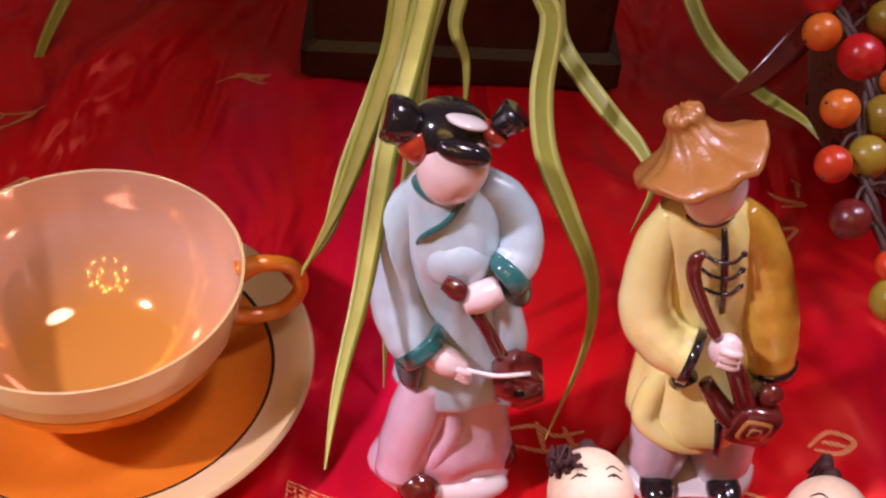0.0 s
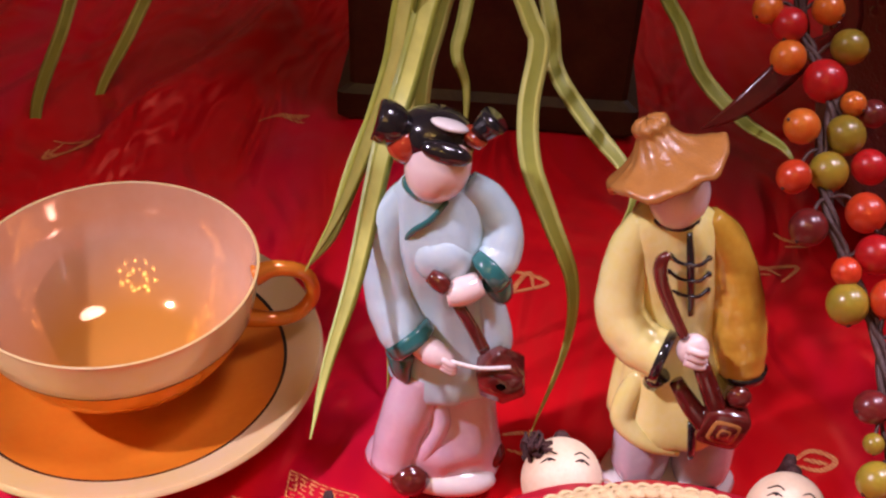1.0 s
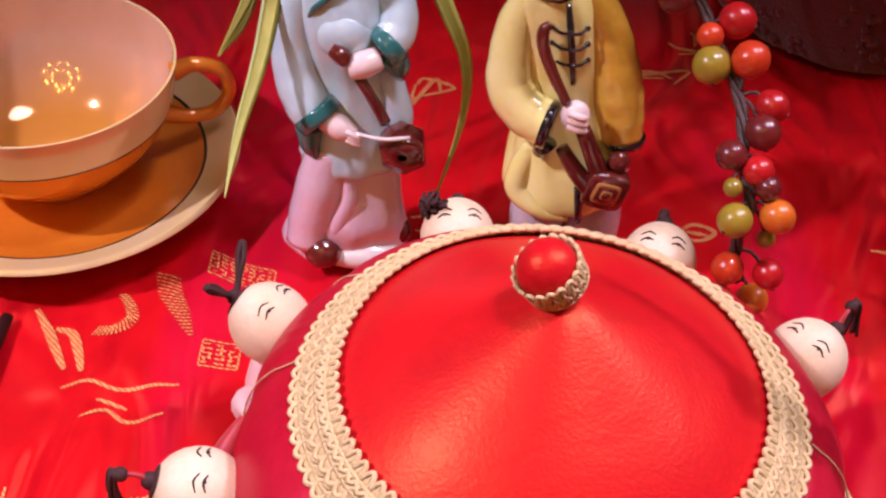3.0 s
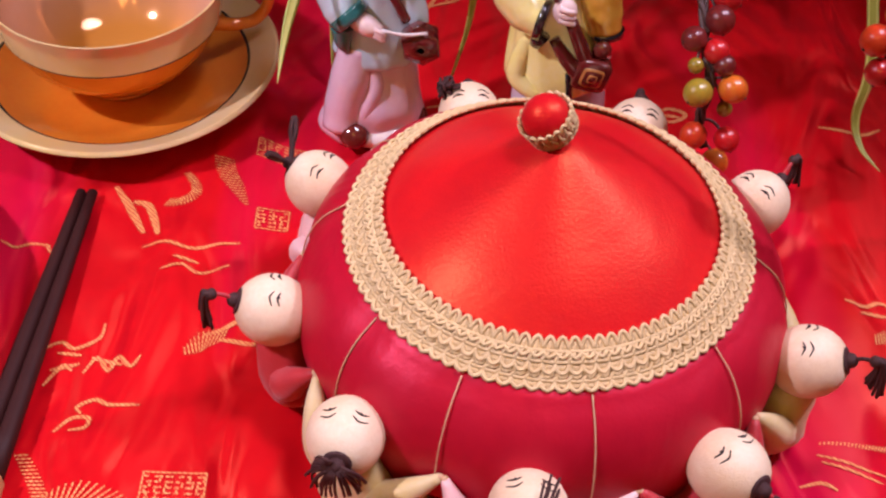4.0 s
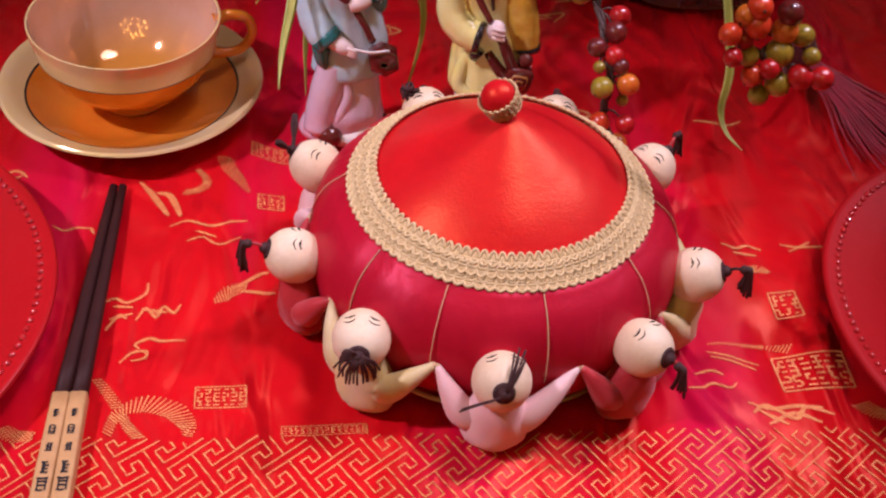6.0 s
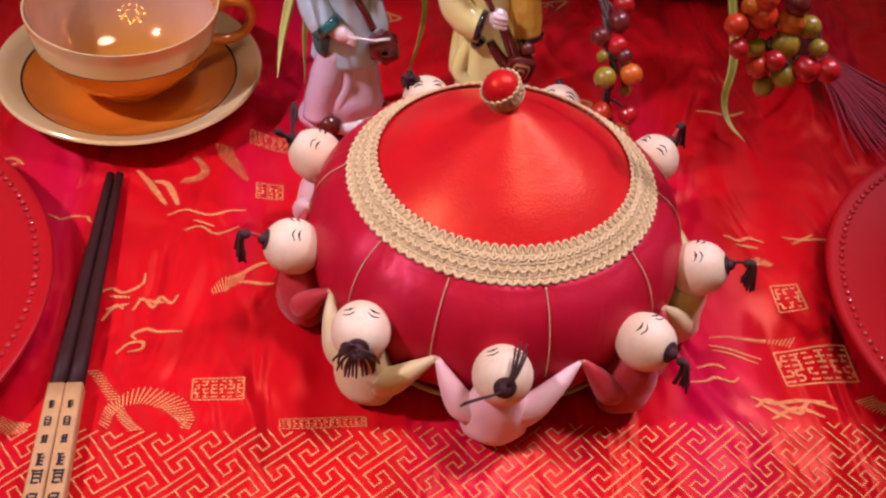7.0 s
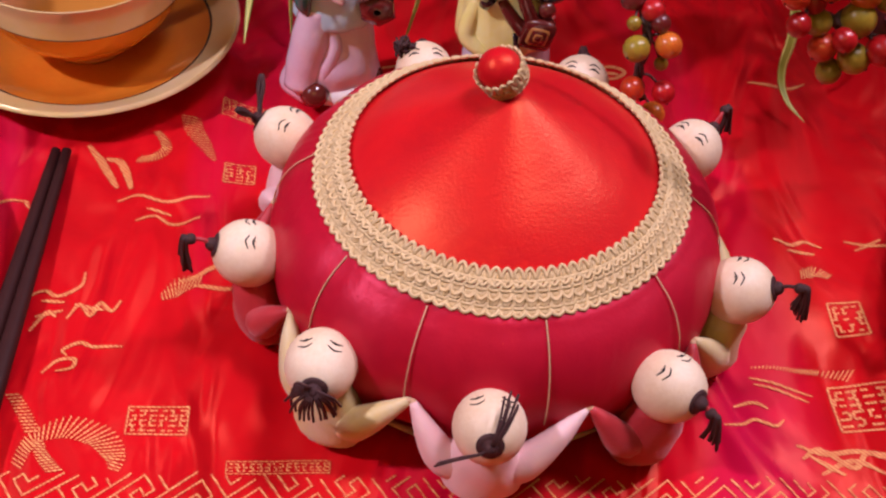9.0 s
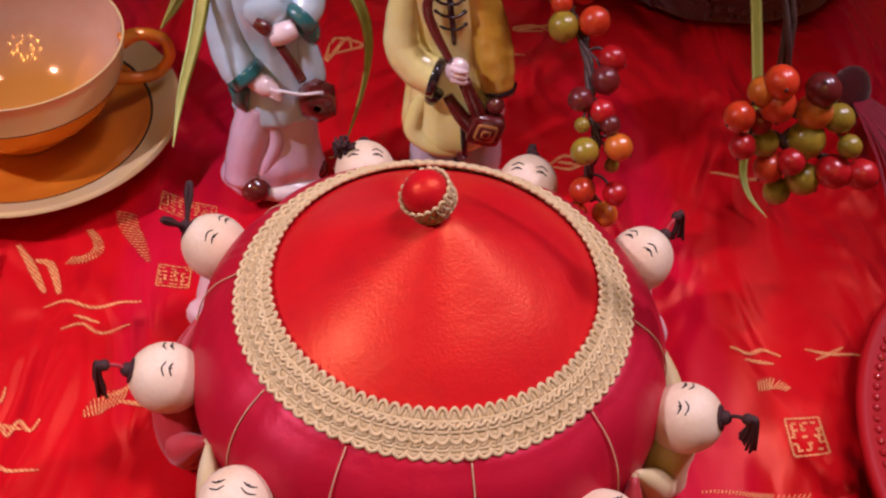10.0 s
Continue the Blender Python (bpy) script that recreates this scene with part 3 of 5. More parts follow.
# ---- the satin workbox with its ring of cloth dolls ----
CX, CY = 0.0225, -0.0150
DOLLS = 9
ANGLES = [math.radians(a) for a in (-95.5, -55, -20.7, 27.2, 63, 105, 150, 190.2, 226.4)]
CORDS = [math.radians(a) for a in (172.1, -144.0, -115.3, -82.4, -45.0, -8.5, 60, 100, 140)]
JOINTS = [math.radians(a) for a in (-72.4, -38.0, 2.5, 45, 84, 127.5, 170, 207.6, 246.6)]
workbox = holder("workbox", (CX, CY, 0), "round red satin workbox with lace-edged lid and cloth dolls", "sewing box")


def puff(a, z):
    """The side bulges between the stitched seams at the joined arms."""
    pinch = sum(math.exp(-(math.remainder(a - j, TAU) / 0.09) ** 2) for j in CORDS)
    return 1 - 0.018 * pinch + 0.004 * math.sin(5 * a + 40 * z)


BODY = [(0.052, 0.0006), (0.068, 0.003), (0.0785, 0.014), (0.0838, 0.028), (0.0840, 0.043), (0.0795, 0.056), (0.0715, 0.0650), (0.0600, 0.069), (0.010, 0.0692)]
f = Form()
f.lathe(BODY, SATIN_BODY, seg=144, wave=puff, steps=5, caps=(True, True))
body = part("body", f, workbox, "crimson satin padded side")
for a in CORDS:
    f = Form()
    pts = [(r * 0.986 + 0.0006, z) for r, z in smooth_path(BODY, 4) if 0.030 < z < 0.068 and r > 0.06]
    f.tube([(r * math.cos(a), r * math.sin(a), z) for r, z in pts], 0.00026, THREAD, 6, 1)
    part("seam_cord", f, body, "pale gold cord")


def lid_wave(a, z):
    return 1 + (0.012 * math.sin(3 * a + 0.7) + 0.008 * math.sin(7 * a)) * max(0.0, 1 - abs(z - 0.087) / 0.022)


f = Form()
f.lathe([(0.0610, 0.0688), (0.0612, 0.0705), (0.0560, 0.0750), (0.0440, 0.0838), (0.0300, 0.0920), (0.0160, 0.0998), (0.0060, 0.1050), (0.0004, 0.1062)], SATIN, seg=96, wave=lid_wave, steps=6)
lid = part("lid", f, workbox, "bright red satin conical lid")


def lace_ring(r0, z0, r1, z1, count, thick):
    """A crocheted band between two radii: rows of loops with holes and a scalloped edge."""
    f = Form()
    for k in range(count):
        a = TAU * k / count
        w = TAU / count
        def at(u, v, lift=0.0):
            r = r0 + (r1 - r0) * v
            return (r * math.cos(a + w * u), r * math.sin(a + w * u), z0 + (z1 - z0) * v + lift)
        # the scallop on the edge, the eyelet, and the picot on the inner side
        f.tube([at(-0.5, 0.66), at(-0.42, 0.92, 0.0004), at(0, 1.08, 0.0006), at(0.42, 0.92, 0.0004), at(0.5, 0.66)], thick, LACE, 5, 2)
        f.tube([at(-0.5, 0.36), at(0, 0.60, 0.0007), at(0.5, 0.36)], thick * 1.05, LACE, 5, 2)
        f.tube([at(0, 0.36), at(-0.5, 0.62, 0.0006), at(-0.5, 0.80)], thick * 0.9, LACE, 5, 1)
        f.tube([at(-0.5, 0.30), at(-0.3, 0.04, 0.0005), at(0, -0.08, 0.0006), at(0.3, 0.04, 0.0005), at(0.5, 0.30)], thick, LACE, 5, 2)
        f.tube([at(0.0, 0.0), at(0.0, 0.36)], thick * 0.8, LACE, 5, 1)
    for v0, v1 in ((0.06, 0.33), (0.60, 0.92)):
        f.lathe([(r0 + (r1 - r0) * v, z0 + (z1 - z0) * v + d) for v, d in ((v0, -0.0002), (v1, -0.0002), (v1, 0.0003), (v0, 0.0003), (v0, -0.0002))], LACE, seg=120)
    for v in (0.34, 0.68):
        r, z = r0 + (r1 - r0) * v, z0 + (z1 - z0) * v
        f.lathe([(r - thick, z), (r, z + thick * 1.4), (r + thick, z), (r, z - thick), (r - thick, z)], LACE, seg=120)
    return f


part("lace_trim", lace_ring(0.0555, 0.0772, 0.0628, 0.0712, 96, 0.00072), lid, "cream crocheted lace edging")
part("lace_trim", lace_ring(0.0598, 0.0722, 0.0668, 0.0682, 96, 0.00072), workbox, "cream crocheted lace edging")
f = Form()
f.lathe([(0.0730, 0.0056), (0.0750, 0.0068), (0.0760, 0.0056), (0.0745, 0.0048), (0.0730, 0.0056)], LACE, seg=120, wave=lambda a, z: 1 + 0.006 * math.sin(120 * a))
part("base_trim", f, workbox, "gold cord round the base")
f = Form()
f.ball((-0.0050, 0.002, 0.1135), (0.0077, 0.0077, 0.0077), SATIN, 24, 14)
knob = part("knob", f, lid, "red satin ball knob")
f = Form()
tilt = Matrix.Rotation(math.radians(-30), 3, "Y") @ Matrix.Rotation(math.radians(10), 3, "X")
for k in range(20):
    a, w = TAU * k / 20, TAU / 20
    def rim(u, v):
        rr = 0.0076 + 0.0009 * v
        return Vector((-0.0050, 0.002, 0.1135)) + tilt @ Vector((rr * math.cos(a + u * w), rr * math.sin(a + u * w), -0.0058 + 0.0068 * v))
    f.tube([rim(-0.5, 0.55), rim(-0.3, 0.95), rim(0, 1.1), rim(0.3, 0.95), rim(0.5, 0.55)], 0.0006, LACE, 5, 2)
    f.tube([rim(-0.5, 0.1), rim(0, 0.5), rim(0.5, 0.1)], 0.0006, LACE, 5, 2)
    f.tube([rim(0, 0.0), rim(0, 0.9)], 0.0005, LACE, 5, 1)
    f.tube([rim(-0.5, 0.0), rim(0.5, 0.0)], 0.0007, LACE, 5, 1)
part("knob_lace", f, knob, "cream lace round the knob")


def doll_form(k, silk, hair, seed):
    """A small cloth doll in the box's frame: bag body, arms out to both neighbours, egg head with yarn hair."""
    rng = random.Random(seed)
    a = ANGLES[k]
    out, along = Vector((math.cos(a), math.sin(a), 0)), Vector((-math.sin(a), math.cos(a), 0))
    def P(r, s, z):
        return out * (r - 0.002) + along * s + Vector((0, 0, z))
    f = Form()
    # bag body
    rows = []
    for r, z, w, d in smooth_path([(0.086, 0.001, 0.004, 0.003), (0.088, 0.002, 0.0105, 0.008), (0.0900, 0.008, 0.0140, 0.0105), (0.0905, 0.016, 0.0140, 0.0105), (0.0910, 0.024, 0.0125, 0.0095), (0.0915, 0.031, 0.0090, 0.0075), (0.0920, 0.036, 0.005, 0.005)], 4):
        rows.append([P(r + d * math.cos(q) * (1 + 0.06 * math.sin(4 * q + 300 * z)), w * math.sin(q), z) for q in (TAU * i / 22 for i in range(22))])
    f.grid(rows, silk, caps=(True, True))
    # arms to the joints with the neighbours
    for s in (-1, 1):
        b = JOINTS[k] if s > 0 else JOINTS[k - 1]
        tip = Vector((0.0846 * math.cos(b), 0.0846 * math.sin(b), 0.0375))
        tip -= along * (s * 0.0008)
        mid = P(0.091, s * 0.015, 0.0215)
        f.tube([P(0.0885, s * 0.004, 0.0165), P(0.0905, s * 0.0095, 0.0175), mid, tip * 0.55 + mid * 0.45 + out * 0.0012, tip], [0.0068, 0.0070, 0.0062, 0.0040, 0.0014], silk, 12, 5)
        f.ball(tip, 0.0013, THREAD, 8, 5)
    # head: long axis from the box outwards, the crown outside
    lean = (0.0, 0.05, 0.0, 0.15, 0.2, -0.2, 0.1, -0.1, 0.60)[k]
    axis = (out * 0.86 + Vector((0, 0, 0.34 + rng.uniform(-0.1, 0.1))) + along * lean).normalized()
    centre = P(0.0938, 0, 0.0428)
    turn = axis.to_track_quat("Z", "Y").to_matrix()
    f.ball(centre, (0.0122, 0.0122, 0.0131), HEADCLOTH, 28, 18, turn)
    # ink strokes on the upper side
    up = (Vector((0, 0, 1)) - axis * axis.z).normalized()
    side = axis.cross(up)
    def on_head(u, v):
        d = (up * math.cos(u) + side * math.sin(u)) * math.cos(v) + axis * math.sin(v)
        loc = turn.transposed() @ d
        s = 1 / math.sqrt((loc.x / 0.0122) ** 2 + (loc.y / 0.0122) ** 2 + (loc.z / 0.0131) ** 2)
        return centre + d * (s + 0.00006)
    for g in (-1, 1):
        f.tube([on_head(g * 0.22, 0.30), on_head(g * 0.42, 0.40), on_head(g * 0.66, 0.30)], [0.00016, 0.00030, 0.00016], INK, 5, 3)
        f.tube([on_head(g * 0.24, 0.12), on_head(g * 0.42, 0.19), on_head(g * 0.62, 0.10)], [0.00018, 0.00036, 0.00016], INK, 5, 3)
    for g in (-1, 1):
        f.ball(on_head(g * 0.40, 0.155), 0.00042, INK, 8, 6)
    # yarn hair on the crown
    crown = centre + axis * 0.0129
    f.ball(centre, (0.0125, 0.0125, 0.0134), YARN, 18, 4, turn, 0.93 if hair != "leaf" else 0.9, 1.0)
    f.ball(crown + axis * 0.0006, 0.0026, YARN, 12, 8)
    def strand(pts, r=0.00042):
        f.tube(pts, [r, r, r * 0.9] + [r * 0.8] * (len(pts) - 3), YARN, 5, 3)
    if hair == "fringe":
        for i in range(20):
            q = -1.5 + 3.0 * i / 15 + rng.uniform(-0.1, 0.1)
            d = (side * math.sin(q) * 0.9 + up * (-math.cos(q) * 0.9)).normalized()
            e = crown + d * rng.uniform(0.0070, 0.0100) + axis * 0.0006 + Vector((0, 0, -0.0070))
            strand([crown, crown + axis * 0.0028 + d * 0.003 + Vector((0, 0, 0.0015)), crown + d * 0.0068 + axis * 0.0024 + Vector((0, 0, -0.0012)), e], 0.0006)
    elif hair == "bow":
        for i in range(12):
            g = 1 if i % 3 else -1
            q = rng.uniform(-0.3, 0.3)
            d = ((up * 0.95 - side * (0.35 + q * 0.8)) if g > 0 else (-up * 0.42 + side * (0.9 + q * 0.3))).normalized()
            ln = rng.uniform(0.014, 0.019)
            strand([crown, crown + axis * 0.0026 + d * 0.003, crown + axis * 0.0012 + d * ln * 0.6, crown - axis * (0.0042 if g > 0 else -0.0005) + d * ln], 0.0005)
    elif hair in ("tassel", "droop"):
        far = 0.0085 if hair == "tassel" else 0.0050
        knot = crown + axis * far + Vector((0, 0, 0.0008 if hair == "tassel" else -0.003)) + along * rng.uniform(-0.002, 0.002)
        f.tube([crown, (crown + knot) / 2 + Vector((0, 0, 0.0012)), knot], [0.0009, 0.0007, 0.0009], REDSILK if k % 2 else YARN, 8, 4)
        f.ball(knot, 0.0021, YARN, 10, 6)
        for i in range(18):
            d = Vector((rng.uniform(-1, 1), rng.uniform(-1, 1), 0)) * 0.0017
            ln = rng.uniform(0.012, 0.0155)
            strand([knot, knot + axis * 0.0022 + d * 0.6, knot + axis * 0.0034 + d + Vector((0, 0, -ln * 0.5)), knot + axis * 0.0036 + d * 1.7 + Vector((0, 0, -ln))], 0.0007)
    elif hair == "bun":
        tuft = centre + Vector((-0.0085, 0.0030, 0.0105))
        f.tube([centre + Vector((-0.0045, 0.0040, 0.0085)), tuft], [0.0030, 0.0016], YARN, 8, 1)
        for i in range(22):
            j = [Vector((rng.uniform(-1, 1), rng.uniform(-1, 1), rng.uniform(-0.8, 1))) * 0.0042 for q in range(3)]
            strand([tuft, tuft + j[0], tuft + j[1], tuft + j[2] * 0.8], 0.0006)
    else:
        for g, ln in ((-1, 0.017), (1, 0.013)):
            d = (Vector((0, 0, 0.85)) + along * g * 0.75 + out * 0.35).normalized()
            for i in range(6):
                j = Vector((rng.uniform(-1, 1), rng.uniform(-1, 1), rng.uniform(-1, 1))) * 0.0011
                strand([crown, crown + d * ln * 0.35, crown + d * ln * 0.7 + j, crown + d * ln + j * 0.5], 0.0010)
    return f


SILKS = [("pale pink", PINKSILK), ("dull red", REDSILK), ("yellow-green", YELLOWSILK)]
HAIR = ["bow", "droop", "tassel", "tassel", "droop", "bun", "leaf", "tassel", "fringe"]
for k in range(DOLLS):
    name, silk = SILKS[k % 3]
    part("doll", doll_form(k, silk, HAIR[k], 20 + k), workbox, "small cloth doll in " + name + " silk with dark yarn hair")

# ---- cup and saucer ----
SX, SY = -0.1545, 0.1405
saucer = holder("saucer", (SX, SY, 0), "orange lustre saucer with a cream rim and black line", "saucer")
f = Form()
f.lathe([(0.034, 0.0002), (0.036, 0.0003), (0.037, 0.0030), (0.050, 0.0072), (0.0685, 0.0158), (0.0700, 0.0175), (0.0692, 0.0184)], LUSTRE_CREAM, seg=96, steps=3)
f.lathe([(0.0692, 0.0184), (0.0680, 0.0181), (0.0570, 0.0125)], LUSTRE_CREAM, seg=96, steps=4)
part("rim", f, saucer, "cream lustre rim")
f = Form()
f.lathe([(0.0570, 0.0125), (0.0558, 0.0120)], BLACKLINE, seg=96)
part("rim_line", f, saucer, "thin black line")
f = Form()
f.lathe([(0.0558, 0.0120), (0.0480, 0.0085), (0.0400, 0.0058), (0.0300, 0.0046), (0.0001, 0.0044)], LUSTRE_ORANGE, seg=96, steps=4)
f.lathe([(0.0001, 0.0012), (0.0340, 0.0006), (0.034, 0.0002)], LUSTRE_ORANGE, seg=96)
part("well", f, saucer, "orange lustre well")

cup = holder("teacup", (SX - 0.0008, SY + 0.0018, 0.0046), "orange lustre teacup with cream band and peach pearl inside", "teacup")
f = Form()
f.lathe([(0.0190, 0.0004), (0.0205, 0.0004), (0.0208, 0.0035), (0.0300, 0.0092), (0.0405, 0.0207), (0.0470, 0.0330)], LUSTRE_ORANGE, seg=96, steps=5)
f.lathe([(0.0001, 0.0020), (0.0180, 0.0018), (0.0190, 0.0004)], LUSTRE_ORANGE, seg=96)
outer = part("bowl", f, cup, "orange lustre outside")
f = Form()
f.lathe([(0.0470, 0.0330), (0.0472, 0.0338)], BLACKLINE, seg=96)
part("band_line", f, cup, "thin black line")
f = Form()
f.lathe([(0.0472, 0.0338), (0.0487, 0.0415), (0.0498, 0.0492), (0.0497, 0.0499), (0.0489, 0.0499)], LUSTRE_CREAM, seg=96, steps=4)
part("band", f, cup, "cream lustre band")
f = Form()
f.lathe([(0.0489, 0.0499), (0.0474, 0.0418), (0.0450, 0.0325), (0.0383, 0.0205), (0.0270, 0.0095), (0.0150, 0.0054), (0.0001, 0.0045)], LUSTRE_PEARL, seg=96, steps=5)
part("inside", f, cup, "peach pearl lustre inside")
f = Form()
h = math.radians(16)
hd = Vector((math.cos(h), math.sin(h), 0))
f.tube([hd * 0.0476 + Vector((0, 0, 0.0395)), hd * 0.0555 + Vector((0, 0, 0.0418)), hd * 0.0655 + Vector((0, 0, 0.0380)), hd * 0.0680 + Vector((0, 0, 0.0280)), hd * 0.0620 + Vector((0, 0, 0.0196)), hd * 0.0520 + Vector((0, 0, 0.0182)), hd * 0.0405 + Vector((0, 0, 0.0215))],
       [0.0040, 0.0030, 0.0027, 0.0027, 0.0028, 0.0030, 0.0040], LUSTRE_ORANGE, 14, 6)
part("handle", f, cup, "orange lustre loop handle")

# ---- chopsticks ----
def chopstick(x_joint, x_tip, x_end):
    stick = holder("chopstick", (0, 0, 0), "dark brown chopstick with a pale engraved bamboo handle", "chopstick", "pair of chopsticks")
    yj, yt, ye = -0.0750, 0.0655, -0.1640
    f = Form()
    f.tube([(x_joint, yj, 0.0038), ((x_joint + x_tip) / 2, (yj + yt) / 2, 0.0030), (x_tip, yt, 0.0022)], [0.0036, 0.0029, 0.0021], LACQUER, 14, 4)
    part("shaft", f, stick, "dark brown lacquered shaft")
    f = Form()
    rows = []
    for u in np.linspace(0, 1, 9):
        x, y, w, r = x_joint + (x_end - x_joint) * u, yj + (ye - yj) * u, 0.0036 + 0.0003 * u, 0.0012
        pts = []
        for sx, sz in ((1, 1), (-1, 1), (-1, -1), (1, -1)):
            for q in range(4):
                b = math.atan2(sz, sx) - math.pi / 4 + math.pi / 2 * q / 3
                pts.append((x + sx * (w - r) + r * math.cos(b), y, 0.0040 + sz * (w - r) + r * math.sin(b)))
        rows.append(pts)
    f.grid(rows, BAMBOO, caps=(True, True))
    handle = part("handle", f, stick, "pale bamboo handle")
    rng = random.Random(5)
    f = Form()
    for y0, tall, wide in ((-0.0865, 0.0045, 0.0026), (-0.0950, 0.0055, 0.0030), (-0.1040, 0.0048, 0.0028), (-0.1140, 0.0070, 0.0046), (-0.1220, 0.0075, 0.0050), (-0.1330, 0.0070, 0.0044), (-0.1430, 0.0070, 0.0044), (-0.1530, 0.0070, 0.0040)):
        u = (y0 - yj) / (ye - yj)
        x = x_joint + (x_end - x_joint) * u
        for i in range(4):
            yy = y0 - tall * (i / 4 - 0.3)
            f.strip([(x - wide * rng.uniform(0.2, 0.5), yy), (x, yy + rng.uniform(-0.0004, 0.0004)), (x + wide * rng.uniform(0.2, 0.5), yy)], 0.0007 if wide < 0.004 else 0.0010, INK, lambda a, b: 0.00785 + 0.0003 * u)
        for i in range(2):
            xx = x + wide * rng.uniform(-0.4, 0.4)
            f.strip([(xx, y0 - tall * 0.5), (xx, y0 + tall * 0.3)], 0.0007, INK, lambda a, b: 0.00787 + 0.0003 * u)
    part("engraving", f, handle, "dark engraved bars", True)
    return stick


chopstick(-0.1655, -0.1585, -0.1680)
chopstick(-0.1583, -0.1540, -0.1594)


# ---- plates ----
def plate(place, label):
    p = holder("dinner_plate", place, label, "plate", "red dinner plates")
    f = Form()
    f.lathe([(0.0001, 0.0012), (0.080, 0.0008), (0.086, 0.0003), (0.092, 0.0030), (0.108, 0.0085), (0.1272, 0.0150), (0.1295, 0.0165), (0.1280, 0.0178), (0.1235, 0.0170), (0.106, 0.0112), (0.094, 0.0062), (0.086, 0.0042), (0.0001, 0.0040)], PLATE_RED, seg=160, steps=4)
    part("dish", f, p)
    for k in range(150):
        a = TAU * k / 150
        if k == 0:
            g = Form()
            g.ball((0, 0, 0), (0.0017, 0.0017, 0.0012), PLATE_BEAD, 8, 5)
            first = g.mesh("bead")
        b = new("bead", first)
        b.parent = p
        b.location = (0.1222 * math.cos(a), 0.1222 * math.sin(a), 0.0171)
    return p


plate((-0.3025, -0.027, 0), "glossy red dinner plate with a beaded rim beside chopsticks")
plate((0.3090, -0.054, 0), "glossy red dinner plate with a beaded rim beside berries")

# ---- porcelain figurines ----
def girl_form():
    f = Form()
    # mound, with the near foot forward, and trousers
    f.loft([(0.0002, -0.001, 0.002, 0.0215, 0.0140), (0.004, -0.001, 0.002, 0.0232, 0.0152), (0.009, -0.001, 0.002, 0.0225, 0.0142), (0.018, 0.0, 0.001, 0.0195, 0.0135), (0.030, 0.001, 0.004, 0.0165, 0.0115), (0.042, 0.001, 0.006, 0.0155, 0.0110), (0.052, 0.001, 0.007, 0.014, 0.010)], GLAZE_PINK, 40, 5, 0.05, 5)
    f.tube([(-0.0060, 0.0010, 0.046), (-0.0090, -0.0020, 0.034), (-0.0125, -0.0040, 0.020), (-0.0145, -0.0065, 0.008)], [0.0085, 0.0092, 0.0088, 0.0080], GLAZE_PINK, 22, 6, 1.0, 0.012)
    f.tube([(0.0080, 0.0050, 0.046), (0.0100, 0.0040, 0.032), (0.0120, 0.0015, 0.020), (0.0140, 0.0005, 0.010)], [0.0080, 0.0082, 0.0076, 0.0070], GLAZE_PINK, 22, 6, 1.0, 0.012)
    # hanging folds between the knees
    f.tube([(-0.0010, -0.0040, 0.040), (0.0005, -0.0065, 0.030), (-0.0030, -0.0085, 0.020), (-0.0050, -0.0095, 0.012)], [0.0030, 0.0036, 0.0036, 0.0020], GLAZE_PINK, 14, 5)
    f.ball((0.0040, -0.0070, 0.0045), (0.0165, 0.0080, 0.0060), GLAZE_WHITE, 24, 10)
    f.ball((-0.0085, -0.0115, 0.0075), (0.0068, 0.0066, 0.0062), GLAZE_MAROON, 20, 12)
    f.ball((0.0170, 0.0010, 0.0092), (0.0060, 0.0062, 0.0060), GLAZE_MAROON, 20, 12)
    # tunic
    f.loft([(0.0375, 0.000, 0.006, 0.0140, 0.0110), (0.0395, 0.000, 0.005, 0.0172, 0.0135), (0.0440, 0.000, 0.005, 0.0172, 0.0135), (0.054, 0.000, 0.007, 0.0160, 0.0125), (0.064, -0.001, 0.009, 0.0148, 0.0115), (0.074, -0.0015, 0.011, 0.0140, 0.0112), (0.084, -0.002, 0.011, 0.0142, 0.0122), (0.092, -0.0025, 0.011, 0.0146, 0.0128), (0.100, -0.0035, 0.012, 0.0148, 0.0112), (0.107, -0.0050, 0.013, 0.0132, 0.0092), (0.112, -0.0065, 0.013, 0.0092, 0.0078), (0.116, -0.0070, 0.013, 0.0062, 0.0064)], GLAZE_BLUE, 44, 5, 0.05, 7)
    f.ball((-0.0015, 0.0035, 0.0910), (0.0098, 0.0068, 0.0088), GLAZE_BLUE, 26, 16)
    # the flared back skirt below the sleeve
    f.tube([(0.0120, 0.0100, 0.0760), (0.0145, 0.0080, 0.0660), (0.0170, 0.0060, 0.0560), (0.0185, 0.0050, 0.0480)], [0.0045, 0.0058, 0.0060, 0.0030], GLAZE_BLUE, 16, 5, 0.7)
    # collar and crossed front edging
    f.lathe([(0.0078, 0.0), (0.0084, 0.0018), (0.0068, 0.0042)], GLAZE_TEAL, (-0.0068, 0.0115, 0.1112), 26, steps=3)
    f.tube([(-0.0010, 0.0045, 0.1115), (-0.0055, 0.0020, 0.1060), (-0.0110, 0.0020, 0.1010), (-0.0135, 0.0040, 0.0950)], [0.0008, 0.0010, 0.0010, 0.0006], GLAZE_TEAL, 8, 5)
